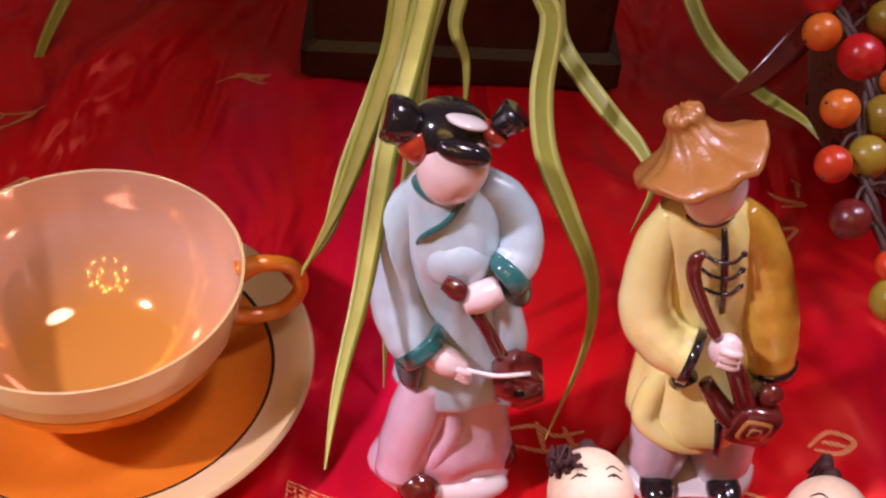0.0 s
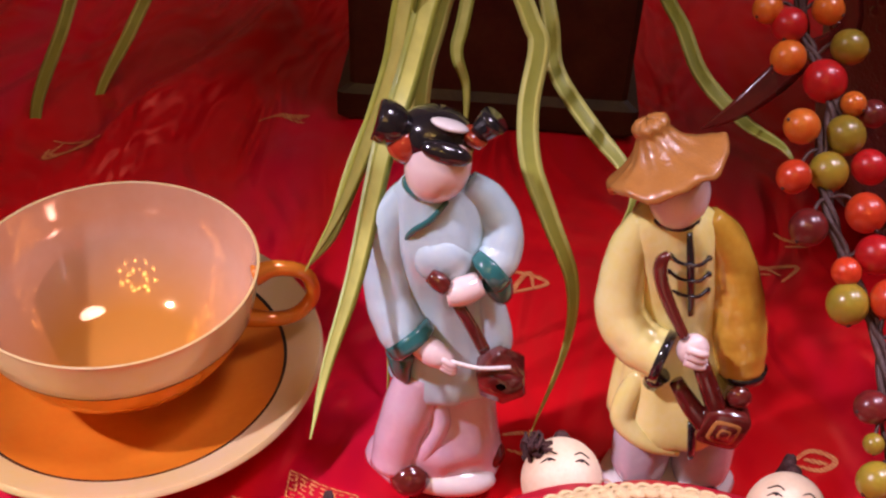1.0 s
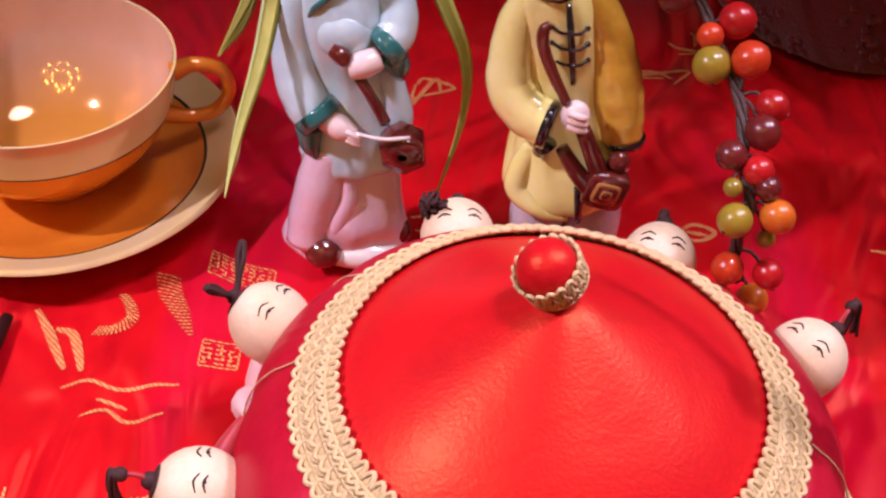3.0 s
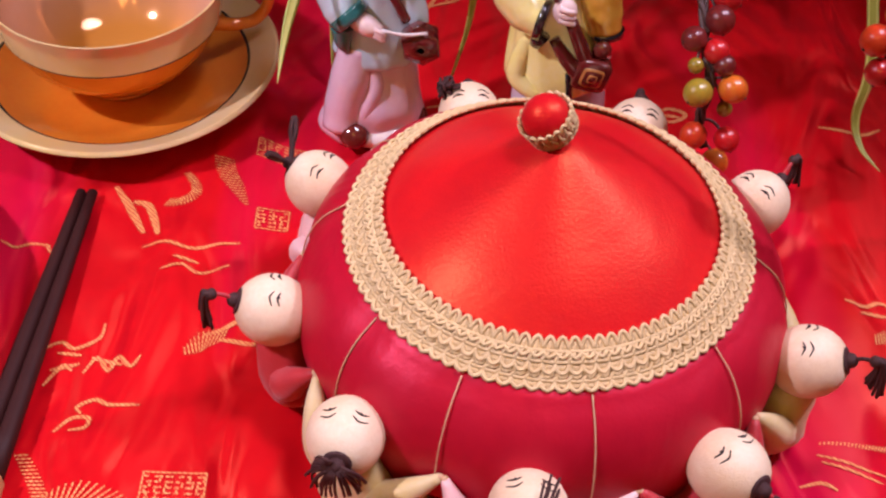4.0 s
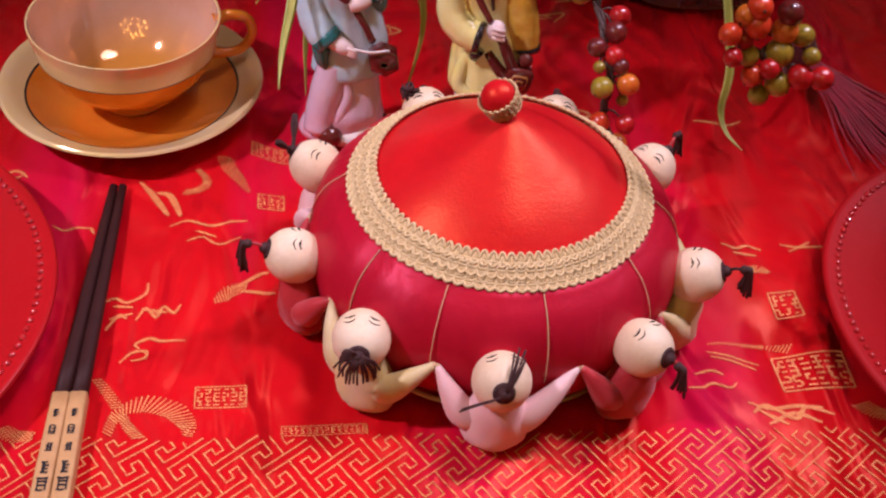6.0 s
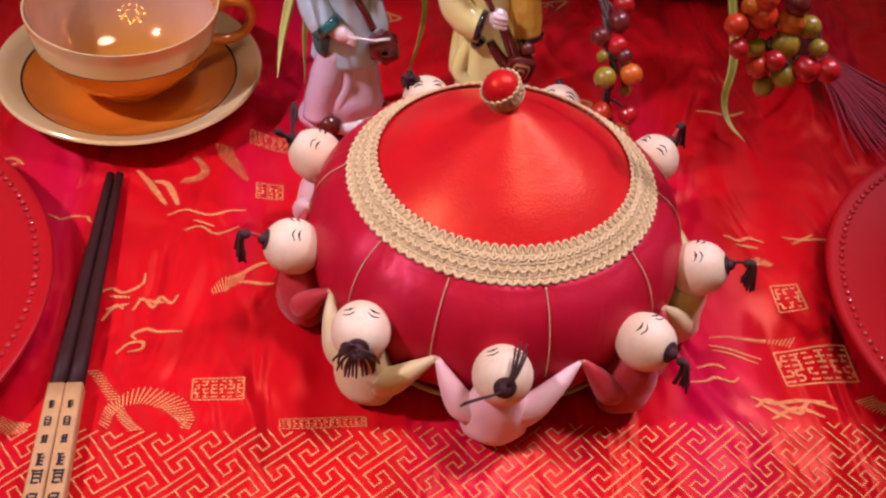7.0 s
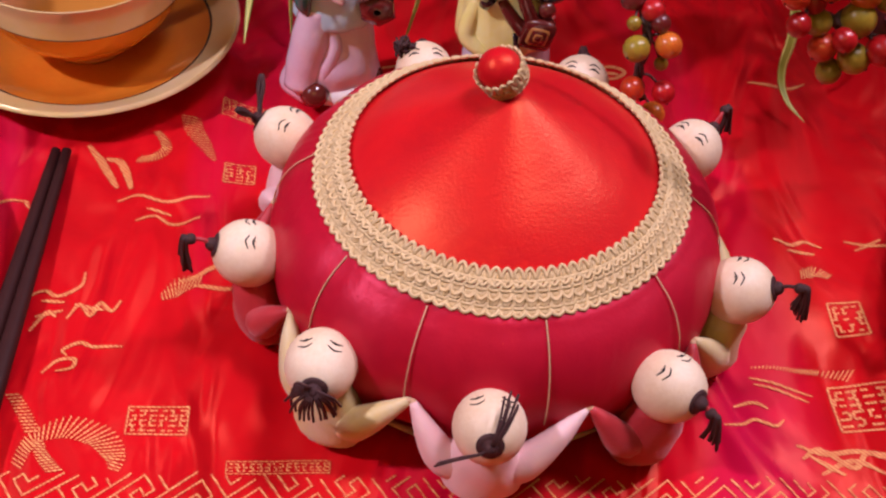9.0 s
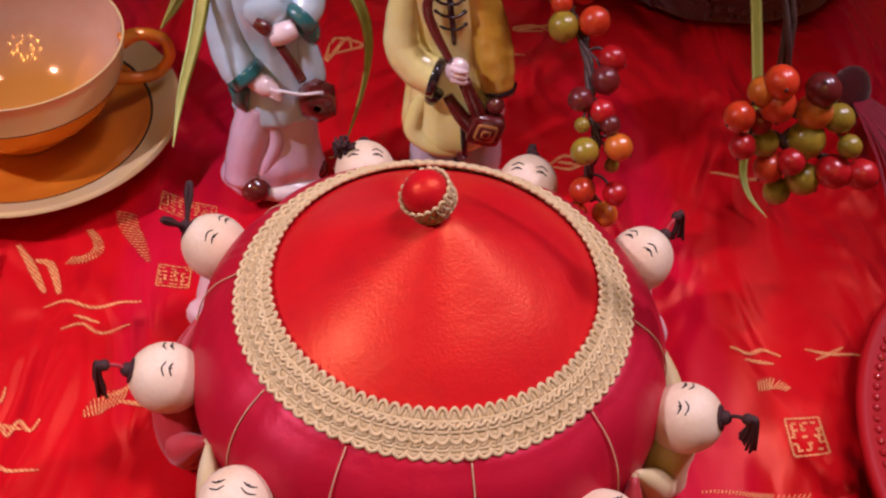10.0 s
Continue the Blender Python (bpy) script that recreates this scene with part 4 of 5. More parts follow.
    # the arm that hangs to the bow: sleeve, wide cuff with a hanging point, hand
    f.tube([(-0.0130, 0.0135, 0.1075), (-0.0172, 0.0110, 0.0985), (-0.0188, 0.0080, 0.0860), (-0.0175, 0.0035, 0.0740), (-0.0135, -0.0010, 0.0660), (-0.0105, -0.0030, 0.0625)], [0.0050, 0.0068, 0.0074, 0.0078, 0.0080, 0.0078], GLAZE_BLUE, 24, 7, 1.0, 0.012)
    f.tube([(-0.0118, -0.0026, 0.0648), (-0.0092, -0.0040, 0.0622), (-0.0084, -0.0044, 0.0614)], [0.0084, 0.0084, 0.0074], GLAZE_TEAL, 22, 3)
    f.tube([(-0.0130, -0.0035, 0.0580), (-0.0125, -0.0050, 0.0510), (-0.0100, -0.0055, 0.0455)], [0.0050, 0.0034, 0.0010], GLAZE_TEAL, 14, 4)
    f.tube([(-0.0075, -0.0050, 0.0630), (-0.0020, -0.0075, 0.0612), (0.0030, -0.0085, 0.0592)], [0.0042, 0.0044, 0.0026], GLAZE_SKIN, 16, 4)
    for i in range(3):
        f.tube([(0.0000, -0.0105, 0.0622 - 0.0016 * i), (0.0034, -0.0112, 0.0606 - 0.0016 * i), (0.0046, -0.0100, 0.0592 - 0.0014 * i)], [0.0010, 0.0011, 0.0007], GLAZE_SKIN, 8, 3)
    # the bent arm that holds the neck
    f.tube([(0.0040, 0.0150, 0.1100), (0.0105, 0.0140, 0.1060), (0.0152, 0.0105, 0.1000), (0.0158, 0.0060, 0.0930), (0.0125, 0.0020, 0.0885)], [0.0050, 0.0058, 0.0062, 0.0066, 0.0066], GLAZE_BLUE, 24, 7, 1.0, 0.012)
    f.tube([(0.0140, 0.0030, 0.0895), (0.0118, 0.0010, 0.0878), (0.0110, 0.0005, 0.0872)], [0.0072, 0.0072, 0.0062], GLAZE_TEAL, 20, 3)
    f.tube([(0.0150, 0.0015, 0.0855), (0.0168, 0.0020, 0.0800), (0.0172, 0.0035, 0.0745)], [0.0048, 0.0038, 0.0012], GLAZE_TEAL, 14, 4)
    f.tube([(0.0100, -0.0020, 0.0862), (0.0050, -0.0045, 0.0850), (0.0005, -0.0055, 0.0838)], [0.0040, 0.0046, 0.0036], GLAZE_SKIN, 16, 4)
    # two-stringed fiddle
    f.tube([(-0.0050, -0.0045, 0.0905), (-0.0020, -0.0055, 0.0890), (0.0005, -0.0060, 0.0870)], [0.0022, 0.0030, 0.0026], GLAZE_MAROON, 12, 3)
    f.tube([(0.0040, -0.0065, 0.0815), (0.0085, -0.0070, 0.0735), (0.0130, -0.0070, 0.0640)], [0.0019, 0.0020, 0.0021], GLAZE_MAROON, 10, 4, 0.8)
    turn = Matrix.Rotation(math.radians(24), 3, "Y")
    rows = []
    for y, s in ((-0.0105, 0.2), (-0.0105, 0.9), (-0.0090, 1.0), (-0.0005, 1.0), (0.0010, 0.9), (0.0010, 0.2)):
        rows.append([Vector((0.0190, y, 0.0520)) + turn @ Vector((0.0088 * s * math.cos(q), 0, 0.0080 * s * math.sin(q))) for q in (TAU * i / 6 for i in range(6))])
    f.grid(rows, GLAZE_MAROON)
    f.tube([(0.0030, -0.0105, 0.0615), (0.0120, -0.0110, 0.0600), (0.0215, -0.0100, 0.0605)], 0.0007, GLAZE_WHITE, 8, 3)
    # head bowed to the fiddle, hair with a fringe, ribbons and two side buns
    tip = Matrix.Rotation(math.radians(14), 3, "Y") @ Matrix.Rotation(math.radians(-16), 3, "X")
    c = Vector((-0.0050, 0.0120, 0.1228))
    f.ball(c + Vector((0.0006, -0.0030, -0.0016)), (0.0098, 0.0098, 0.0118), GLAZE_SKIN, 30, 20, tip)
    f.ball(c + Vector((-0.0006, 0.0022, 0.0040)), (0.0118, 0.0110, 0.0096), GLAZE_BLACK, 30, 18, tip)
    # flat white disc: the highlight on an unpainted spot of hair, put in as colour
    f.ball(c + Vector((0.0034, -0.0026, 0.0118)), (0.0058, 0.0052, 0.0014), GLAZE_WHITE, 16, 8, tip)
    f.ball(c + Vector((0.0030, -0.0082, 0.0058)), (0.0076, 0.0036, 0.0034), GLAZE_BLACK, 22, 12, tip)
    f.tube([(-0.0130, 0.0095, 0.1235), (-0.0146, 0.0090, 0.1270), (-0.0158, 0.0100, 0.1300)], [0.0040, 0.0050, 0.0042], GLAZE_RED, 14, 4)
    f.tube([(-0.0150, 0.0110, 0.1290), (-0.0182, 0.0110, 0.1318), (-0.0214, 0.0115, 0.1336), (-0.0226, 0.0115, 0.1340)], [0.0046, 0.0064, 0.0064, 0.0048], GLAZE_BLACK, 16, 4)
    f.tube([(0.0050, 0.0110, 0.1290), (0.0062, 0.0110, 0.1310)], [0.0040, 0.0040], GLAZE_RED, 12, 1)
    f.tube([(0.0062, 0.0120, 0.1300), (0.0090, 0.0130, 0.1325), (0.0112, 0.0130, 0.1352)], [0.0028, 0.0042, 0.0046], GLAZE_BLACK, 14, 3)
    return f


def boy_form():
    f = Form()
    f.lathe([(0.0001, 0.0002), (0.0215, 0.0002), (0.0228, 0.0022), (0.0205, 0.0042), (0.0001, 0.0050)], GLAZE_WHITE, (0.003, 0.0, 0), 36, wave=lambda a, z: 1 - 0.22 * abs(math.sin(a)), steps=2)
    for x, s in ((-0.0068, -1), (0.0128, 1)):
        f.loft([(0.004, x, -0.002, 0.0075, 0.0080), (0.010, x + 0.0005 * s, -0.001, 0.0098, 0.0098), (0.020, x, 0.001, 0.0105, 0.0105), (0.032, x - 0.002 * s, 0.003, 0.0105, 0.0105), (0.044, x - 0.004 * s, 0.005, 0.0090, 0.0098)], GLAZE_GREY, 26, 5, 0.05, 5, phase=s)
        f.ball((x + 0.001 * s, -0.0110, 0.0048), (0.0058, 0.0085, 0.0044), GLAZE_BLACK, 16, 10)
    # jacket, its near corner flaring over the hip
    f.loft([(0.0285, 0.001, 0.001, 0.0160, 0.0120), (0.0300, 0.001, 0.0, 0.0200, 0.0152), (0.0360, 0.0, 0.0, 0.0205, 0.0152), (0.0470, -0.001, 0.003, 0.0190, 0.0138), (0.0580, -0.002, 0.005, 0.0168, 0.0124), (0.0700, -0.004, 0.007, 0.0155, 0.0118), (0.0820, -0.005, 0.008, 0.0152, 0.0116), (0.0930, -0.007, 0.009, 0.0155, 0.0112), (0.1010, -0.0085, 0.009, 0.0150, 0.0102), (0.1070, -0.0095, 0.009, 0.0118, 0.0088), (0.1110, -0.0100, 0.009, 0.0068, 0.0068)], GLAZE_YELLOW, 44, 5, 0.06, 7)
    f.tube([(-0.0120, -0.0020, 0.0520), (-0.0160, -0.0060, 0.0430), (-0.0165, -0.0090, 0.0360), (-0.0080, -0.0130, 0.0310), (0.0020, -0.0140, 0.0280)], [0.0035, 0.0042, 0.0040, 0.0034, 0.0014], GLAZE_YELLOW, 16, 5)
    f.lathe([(0.0080, 0.0), (0.0086, 0.0018), (0.0068, 0.0040)], GLAZE_BLACK, (-0.0098, 0.0080, 0.1064), 26, steps=3)
    f.tube([(-0.0060, -0.0005, 0.1070), (-0.0048, -0.0030, 0.1000), (-0.0035, -0.0042, 0.0920), (-0.0015, -0.0048, 0.0795)], [0.0011, 0.0016, 0.0016, 0.0013], GLAZE_BLACK, 8, 4, 0.6)
    for z in (0.0985, 0.0925, 0.0865):
        x = -0.0045 + (0.0985 - z) * 0.13
        f.tube([(x - 0.0062, -0.0012, z + 0.0006), (x - 0.0034, -0.0034, z - 0.0004), (x, -0.0056, z + 0.0006), (x + 0.0030, -0.0040, z - 0.0002), (x + 0.0056, -0.0014, z + 0.0006)], 0.00060, GLAZE_BLACK, 6, 3)
        for g in (-1, 1):
            f.ball((x + g * 0.0058 - 0.0003, -0.0016, z + 0.0005), 0.0010, GLAZE_BLACK, 8, 6)
    f.tube([(0.0040, -0.0128, 0.0420), (0.0050, -0.0158, 0.0350), (0.0058, -0.0156, 0.0285)], [0.0016, 0.0019, 0.0016], GLAZE_BLACK, 8, 3, 0.6)
    # near sleeve folded across, with a deep black cuff
    f.tube([(-0.0175, 0.0085, 0.1045), (-0.0212, 0.0060, 0.0960), (-0.0228, 0.0020, 0.0850), (-0.0220, -0.0020, 0.0750), (-0.0160, -0.0060, 0.0680), (-0.0085, -0.0090, 0.0655)], [0.0048, 0.0064, 0.0072, 0.0080, 0.0082, 0.0080], GLAZE_YELLOW, 24, 7, 1.0, 0.012)
    f.tube([(-0.0095, -0.0088, 0.0656), (-0.0070, -0.0098, 0.0652)], [0.0088, 0.0086], GLAZE_BLACK, 20, 1, 1.1)
    f.tube([(-0.0085, -0.0098, 0.0590), (-0.0105, -0.0098, 0.0535)], [0.0040, 0.0026], GLAZE_BLACK, 12, 1)
    f.ball((-0.0005, -0.0128, 0.0725), (0.0050, 0.0042, 0.0056), GLAZE_SKIN, 18, 12)
    for i in range(3):
        f.tube([(-0.0030, -0.0160, 0.0755 - 0.0026 * i), (0.0005, -0.0172, 0.0750 - 0.0026 * i), (0.0030, -0.0160, 0.0738 - 0.0026 * i)], 0.0012, GLAZE_SKIN, 8, 3)
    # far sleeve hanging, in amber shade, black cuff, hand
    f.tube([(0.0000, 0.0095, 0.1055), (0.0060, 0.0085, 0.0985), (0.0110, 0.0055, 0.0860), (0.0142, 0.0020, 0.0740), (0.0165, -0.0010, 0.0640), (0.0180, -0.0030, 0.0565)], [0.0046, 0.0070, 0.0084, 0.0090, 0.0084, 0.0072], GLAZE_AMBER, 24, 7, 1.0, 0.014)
    f.tube([(0.0190, -0.0030, 0.0572), (0.0192, -0.0035, 0.0545)], [0.0080, 0.0076], GLAZE_BLACK, 20, 1, 0.85)
    f.ball((0.0178, -0.0060, 0.0470), (0.0042, 0.0040, 0.0072), GLAZE_SKIN, 16, 10)
    # two-stringed fiddle with a square sound box
    f.tube([(-0.0118, -0.0060, 0.1030), (-0.0136, -0.0065, 0.1000), (-0.0128, -0.0075, 0.0940), (-0.0085, -0.0100, 0.0850), (-0.0035, -0.0130, 0.0770)], [0.0013, 0.0021, 0.0021, 0.0020, 0.0016], GLAZE_MAROON, 12, 5)
    f.tube([(0.0025, -0.0140, 0.0680), (0.0070, -0.0150, 0.0580), (0.0120, -0.0155, 0.0470)], [0.0028, 0.0033, 0.0036], GLAZE_MAROON, 12, 3, 0.8)
    f.tube([(-0.0035, -0.0130, 0.0590), (0.0020, -0.0150, 0.0510), (0.0095, -0.0160, 0.0420)], [0.0024, 0.0033, 0.0036], GLAZE_MAROON, 12, 3, 0.8)
    turn = Matrix.Rotation(math.radians(14), 3, "Y")
    for w, dy, m in ((0.0074, 0.0, GLAZE_MAROON), (0.0048, -0.0006, GLAZE_TAN), (0.0040, -0.0008, GLAZE_MAROON), (0.0022, -0.0010, GLAZE_TAN), (0.0015, -0.0012, GLAZE_MAROON)):
        rows = []
        for y, s in ((-0.0120, 0.9), (-0.0130, 1.0), (-0.0185 + dy, 1.0), (-0.0193 + dy, 0.9)):
            rows.append([Vector((0.0130, y, 0.0445)) + turn @ Vector((w * s * math.copysign(abs(math.cos(q)) ** 0.4, math.cos(q)), 0, w * s * math.copysign(abs(math.sin(q)) ** 0.4, math.sin(q)))) for q in (TAU * i / 24 for i in range(24))])
        f.grid(rows, m, caps=(True, True))
    f.ball((0.0165, -0.0135, 0.0545), (0.0042, 0.0032, 0.0040), GLAZE_MAROON, 14, 8)
    # head and floppy straw hat
    f.ball((-0.0100, 0.0050, 0.1165), (0.0088, 0.0092, 0.0108), GLAZE_SKIN, 28, 18, Matrix.Rotation(math.radians(8), 3, "Y"))
    turn = Matrix.Rotation(math.radians(-28), 3, "Y") @ Matrix.Rotation(math.radians(-16), 3, "X")
    rows = []
    for r, z in smooth_path([(0.0085, -0.0010), (0.0145, -0.0020), (0.0180, -0.0022), (0.0187, -0.0008), (0.0176, 0.0006), (0.0125, 0.0030), (0.0085, 0.0058), (0.0060, 0.0092), (0.0052, 0.0110), (0.0056, 0.0132), (0.0040, 0.0150), (0.0004, 0.0156)], 4):
        rows.append([Vector((-0.0148, 0.0085, 0.1235)) + turn @ Vector((r * math.cos(q) * (1 + 0.05 * math.sin(3 * q + 0.5)), r * math.sin(q), z + (0.0022 * math.sin(2 * q + 0.6) + 0.0012 * math.sin(5 * q + 1)) * (r / 0.0192) ** 2 + 0.0005 * math.sin(11 * q + 300 * z))) for q in (TAU * i / 44 for i in range(44))])
    f.grid(rows, GLAZE_TAN, caps=(True, True))
    return f


girl = thing("figurine", girl_form(), "glazed porcelain figurine in blue tunic and mauve trousers, with fiddle", "figurine", "porcelain musicians")
girl.matrix_world = pose(-0.0400, 0.1120, 0.0)
boy = thing("figurine", boy_form(), "glazed porcelain figurine in yellow jacket and straw hat, with fiddle", "figurine", "porcelain musicians")
boy.matrix_world = pose(0.0360, 0.1160, 0.0)

# ---- planter with arching leaves and berry sprays ----
planter = holder("planter", (-0.033, 0.364, 0), "dark bronze square planter behind the figurines", "planter")
f = Form()
f.grid([[(s * x, s * y * 0.5, z) for x, y in ((-1, -1), (-0.96, -1.04), (0.96, -1.04), (1, -1), (1, 1), (0.96, 1.04), (-0.96, 1.04), (-1, 1))] for s, z in ((0.068, 0.0), (0.072, 0.003), (0.072, 0.016), (0.066, 0.020), (0.067, 0.10), (0.072, 0.20), (0.076, 0.205), (0.076, 0.216), (0.067, 0.216), (0.063, 0.190))], PLANTER, caps=(True, True))
part("pot", f, planter, "dark bronze pot with a stepped foot", True)
f = Form()
f.ball((0, 0, 0.188), (0.063, 0.031, 0.014), TWIG, 20, 8)
part("soil", f, planter)
POT = Vector((-0.033, 0.364, 0))
ROOT = POT + Vector((0, 0, 0.200))


def leaf_form(points, width, m, fan):
    """A long strap leaf with a raised midrib and a pointed tip, from the planter to its hanging end."""
    f = Form()
    first = Vector(points[0])
    base = ROOT + Vector((fan * 0.03, 0, 0))
    ext = first + (first - Vector(points[1])).normalized() * 0.035
    rise = base.lerp(ext, 0.35) + Vector((0, 0, 0.085))
    near = base.lerp(ext, 0.78) + Vector((0, 0, 0.045))
    path = smooth_path([q - POT for q in (base, rise, near, ext, *[Vector(p) for p in points])], 7)
    n, rows = len(path), []
    for k, q in enumerate(path):
        d = Vector(path[min(k + 1, n - 1)] - path[max(k - 1, 0)]).normalized()
        face = Vector((0.15, -0.9, 0.45))
        side = d.cross(face).normalized()
        up = side.cross(d).normalized()
        u = k / (n - 1)
        w = width * min(1, 0.45 + 1.2 * u) * (1 - max(0, (u - 0.62) / 0.38) ** 1.6) + 0.0002
        tw = 0.25 * math.sin(5 * u + width * 900)
        side = (side * math.cos(tw) + up * math.sin(tw)).normalized()
        up = side.cross(d)
        c = Vector(q)
        rows.append([c - side * w, c - side * w * 0.5 - up * w * 0.22, c - up * w * 0.40, c + side * w * 0.5 - up * w * 0.22, c + side * w,
                     c + side * w * 0.5 - up * (w * 0.22 - 0.0004), c - up * (w * 0.30 - 0.0004), c - side * w * 0.5 - up * (w * 0.22 - 0.0004)])
    f.grid(rows, m)
    other = f.slot({LEAF: LEAF_PALE, LEAF_PALE: LEAF}.get(m, m))
    f.k = [other if (i % 8) in (0, 3, 4, 7) else k for i, k in enumerate(f.k)]
    return f


LEAVES = [
    ([(-0.0525, 0.1629, 0.1476), (-0.0570, 0.1512, 0.1287), (-0.0616, 0.1340, 0.1167), (-0.0669, 0.1056, 0.0898), (-0.0722, 0.0827, 0.0744), (-0.0746, 0.0638, 0.0631)], 0.0047, LEAF_PALE),
    ([(-0.0592, 0.1630, 0.1476), (-0.0619, 0.1570, 0.1293), (-0.0705, 0.1449, 0.1031), (-0.0770, 0.1366, 0.0872), (-0.0859, 0.1268, 0.0720)], 0.0045, LEAF_PALE),
    ([(-0.0560, 0.1738, 0.1409), (-0.0647, 0.1619, 0.1147), (-0.0732, 0.1498, 0.0947), (-0.0789, 0.1384, 0.0785), (-0.0864, 0.1323, 0.0684)], 0.005, LEAF),
    ([(-0.0496, 0.1849, 0.1348), (-0.0540, 0.1785, 0.1134), (-0.0549, 0.1712, 0.0768), (-0.0603, 0.1576, 0.0355), (-0.0608, 0.1446, 0.0023)], 0.0042, LEAF),
    ([(-0.0417, 0.1958, 0.1296), (-0.0433, 0.1897, 0.1192), (-0.0392, 0.1838, 0.1087), (-0.0389, 0.1771, 0.0898)], 0.0028, LEAF_PALE),
    ([(-0.0208, 0.1737, 0.1436), (-0.0169, 0.1679, 0.1360), (-0.0188, 0.1563, 0.1205), (-0.0168, 0.1443, 0.1076), (-0.0092, 0.1329, 0.0939), (-0.0011, 0.1238, 0.0776), (-0.0014, 0.1147, 0.0585), (-0.0102, 0.1058, 0.0260)], 0.0042, LEAF),
    ([(-0.0124, 0.2063, 0.1243), (-0.0089, 0.1948, 0.1112), (0.0040, 0.1717, 0.1039), (0.0139, 0.1603, 0.0981), (0.0171, 0.1490, 0.0935), (0.0119, 0.1431, 0.0796)], 0.0036, LEAF),
    ([(0.0398, 0.2492, 0.1026), (0.0462, 0.2264, 0.0955), (0.0597, 0.2037, 0.0912), (0.0680, 0.1816, 0.0967), (0.0731, 0.1755, 0.0933)], 0.0036, LEAF),
    ([(-0.2350, 0.3266, 0.0376), (-0.2464, 0.3138, 0.0089), (-0.2498, 0.3068, -0.0127), (-0.2588, 0.2995, -0.0465)], 0.004, LEAF),
    ([(-0.2109, 0.3487, 0.0257), (-0.2254, 0.3357, -0.0023), (-0.2356, 0.3220, -0.0434)], 0.004, LEAF),
    ([(-0.2786, 0.3466, -0.0034), (-0.2497, 0.3346, -0.0183), (-0.2342, 0.3229, -0.0225)], 0.003, LEAF),
    ([(0.1677, 0.1566, 0.0849), (0.1704, 0.1190, 0.0420), (0.1674, 0.1085, 0.0200), (0.1696, 0.0983, 0.0111), (0.1770, 0.0883, 0.0060)], 0.0030, LEAF),
]
LEAVES.append(([(0.0750, 0.2134, 0.1115), (0.0654, 0.2021, 0.1088), (0.0528, 0.1909, 0.1036), (0.0413, 0.1855, 0.0988)], 0.0075, GLAZE_MAROON))
for k, (points, width, m) in enumerate(LEAVES):
    part("leaf", leaf_form(points, width * 0.78, m, (k % 5 - 2) * 0.6), planter, {LEAF: "long arching strap leaf", LEAF_PALE: "pale yellow-green strap leaf"}.get(m, "dark maroon leaf"))

UPPER = [
    (0.0501, 0.1509, 0.0046, "orange"), (0.0682, 0.1521, 0.0049, "orange"), (0.0569, 0.1476, 0.0055, "red"),
    (0.0746, 0.1449, 0.0055, "olive"), (0.0570, 0.1404, 0.0054, "orange"), (0.0682, 0.1361, 0.0066, "red"),
    (0.0760, 0.1334, 0.0038, "orange"), (0.0603, 0.1293, 0.0054, "orange"), (0.0741, 0.1262, 0.0060, "olive"),
    (0.0581, 0.1197, 0.0051, "coral"), (0.0692, 0.1188, 0.0059, "olive"), (0.0814, 0.1203, 0.0054, "red"),
    (0.0791, 0.1138, 0.0059, "coral"), (0.0623, 0.1107, 0.0056, "maroon"), (0.0824, 0.1309, 0.0043, "maroon")]
LOWER = [
    (0.0822, 0.1059, 0.0059, "red"), (0.0735, 0.1026, 0.0043, "coral"), (0.0862, 0.0987, 0.0061, "coral"),
    (0.0743, 0.0958, 0.0061, "olive"), (0.0934, 0.0888, 0.0054, "red"), (0.0905, 0.0836, 0.0057, "maroon"),
    (0.0803, 0.0796, 0.0049, "maroon"), (0.0889, 0.0767, 0.0049, "red"), (0.0810, 0.0731, 0.0030, "olive"),
    (0.0920, 0.0735, 0.0041, "maroon"), (0.0822, 0.0656, 0.0055, "olive"), (0.0959, 0.0659, 0.0055, "orange"),
    (0.0950, 0.0551, 0.0030, "olive"), (0.0847, 0.0436, 0.0053, "coral"), (0.0979, 0.0427, 0.0050, "red"),
    (0.0830, 0.0323, 0.0050, "coral"), (0.0966, 0.0276, 0.0054, "orange")]
SIDE = [
    (0.1126, 0.1383, 0.0049, "coral"), (0.1191, 0.1451, 0.0048, "orange"), (0.1244, 0.1413, 0.0058, "coral"),
    (0.1371, 0.1383, 0.0059, "orange"), (0.1363, 0.1293, 0.0061, "olive"), (0.1453, 0.1365, 0.0049, "olive"),
    (0.1462, 0.1206, 0.0057, "red"), (0.1551, 0.1208, 0.0052, "red"), (0.1380, 0.1154, 0.0055, "olive"),
    (0.1312, 0.1093, 0.0045, "olive"), (0.1258, 0.1197, 0.0049, "coral"), (0.1230, 0.1275, 0.0047, "olive"),
    (0.1149, 0.1293, 0.0042, "red"), (0.1204, 0.1338, 0.0041, "red"), (0.1377, 0.1467, 0.0056, "maroon"),
    (0.1237, 0.1494, 0.0055, "coral"), (0.1494, 0.1296, 0.0039, "olive"), (0.1315, 0.1246, 0.0044, "red")]


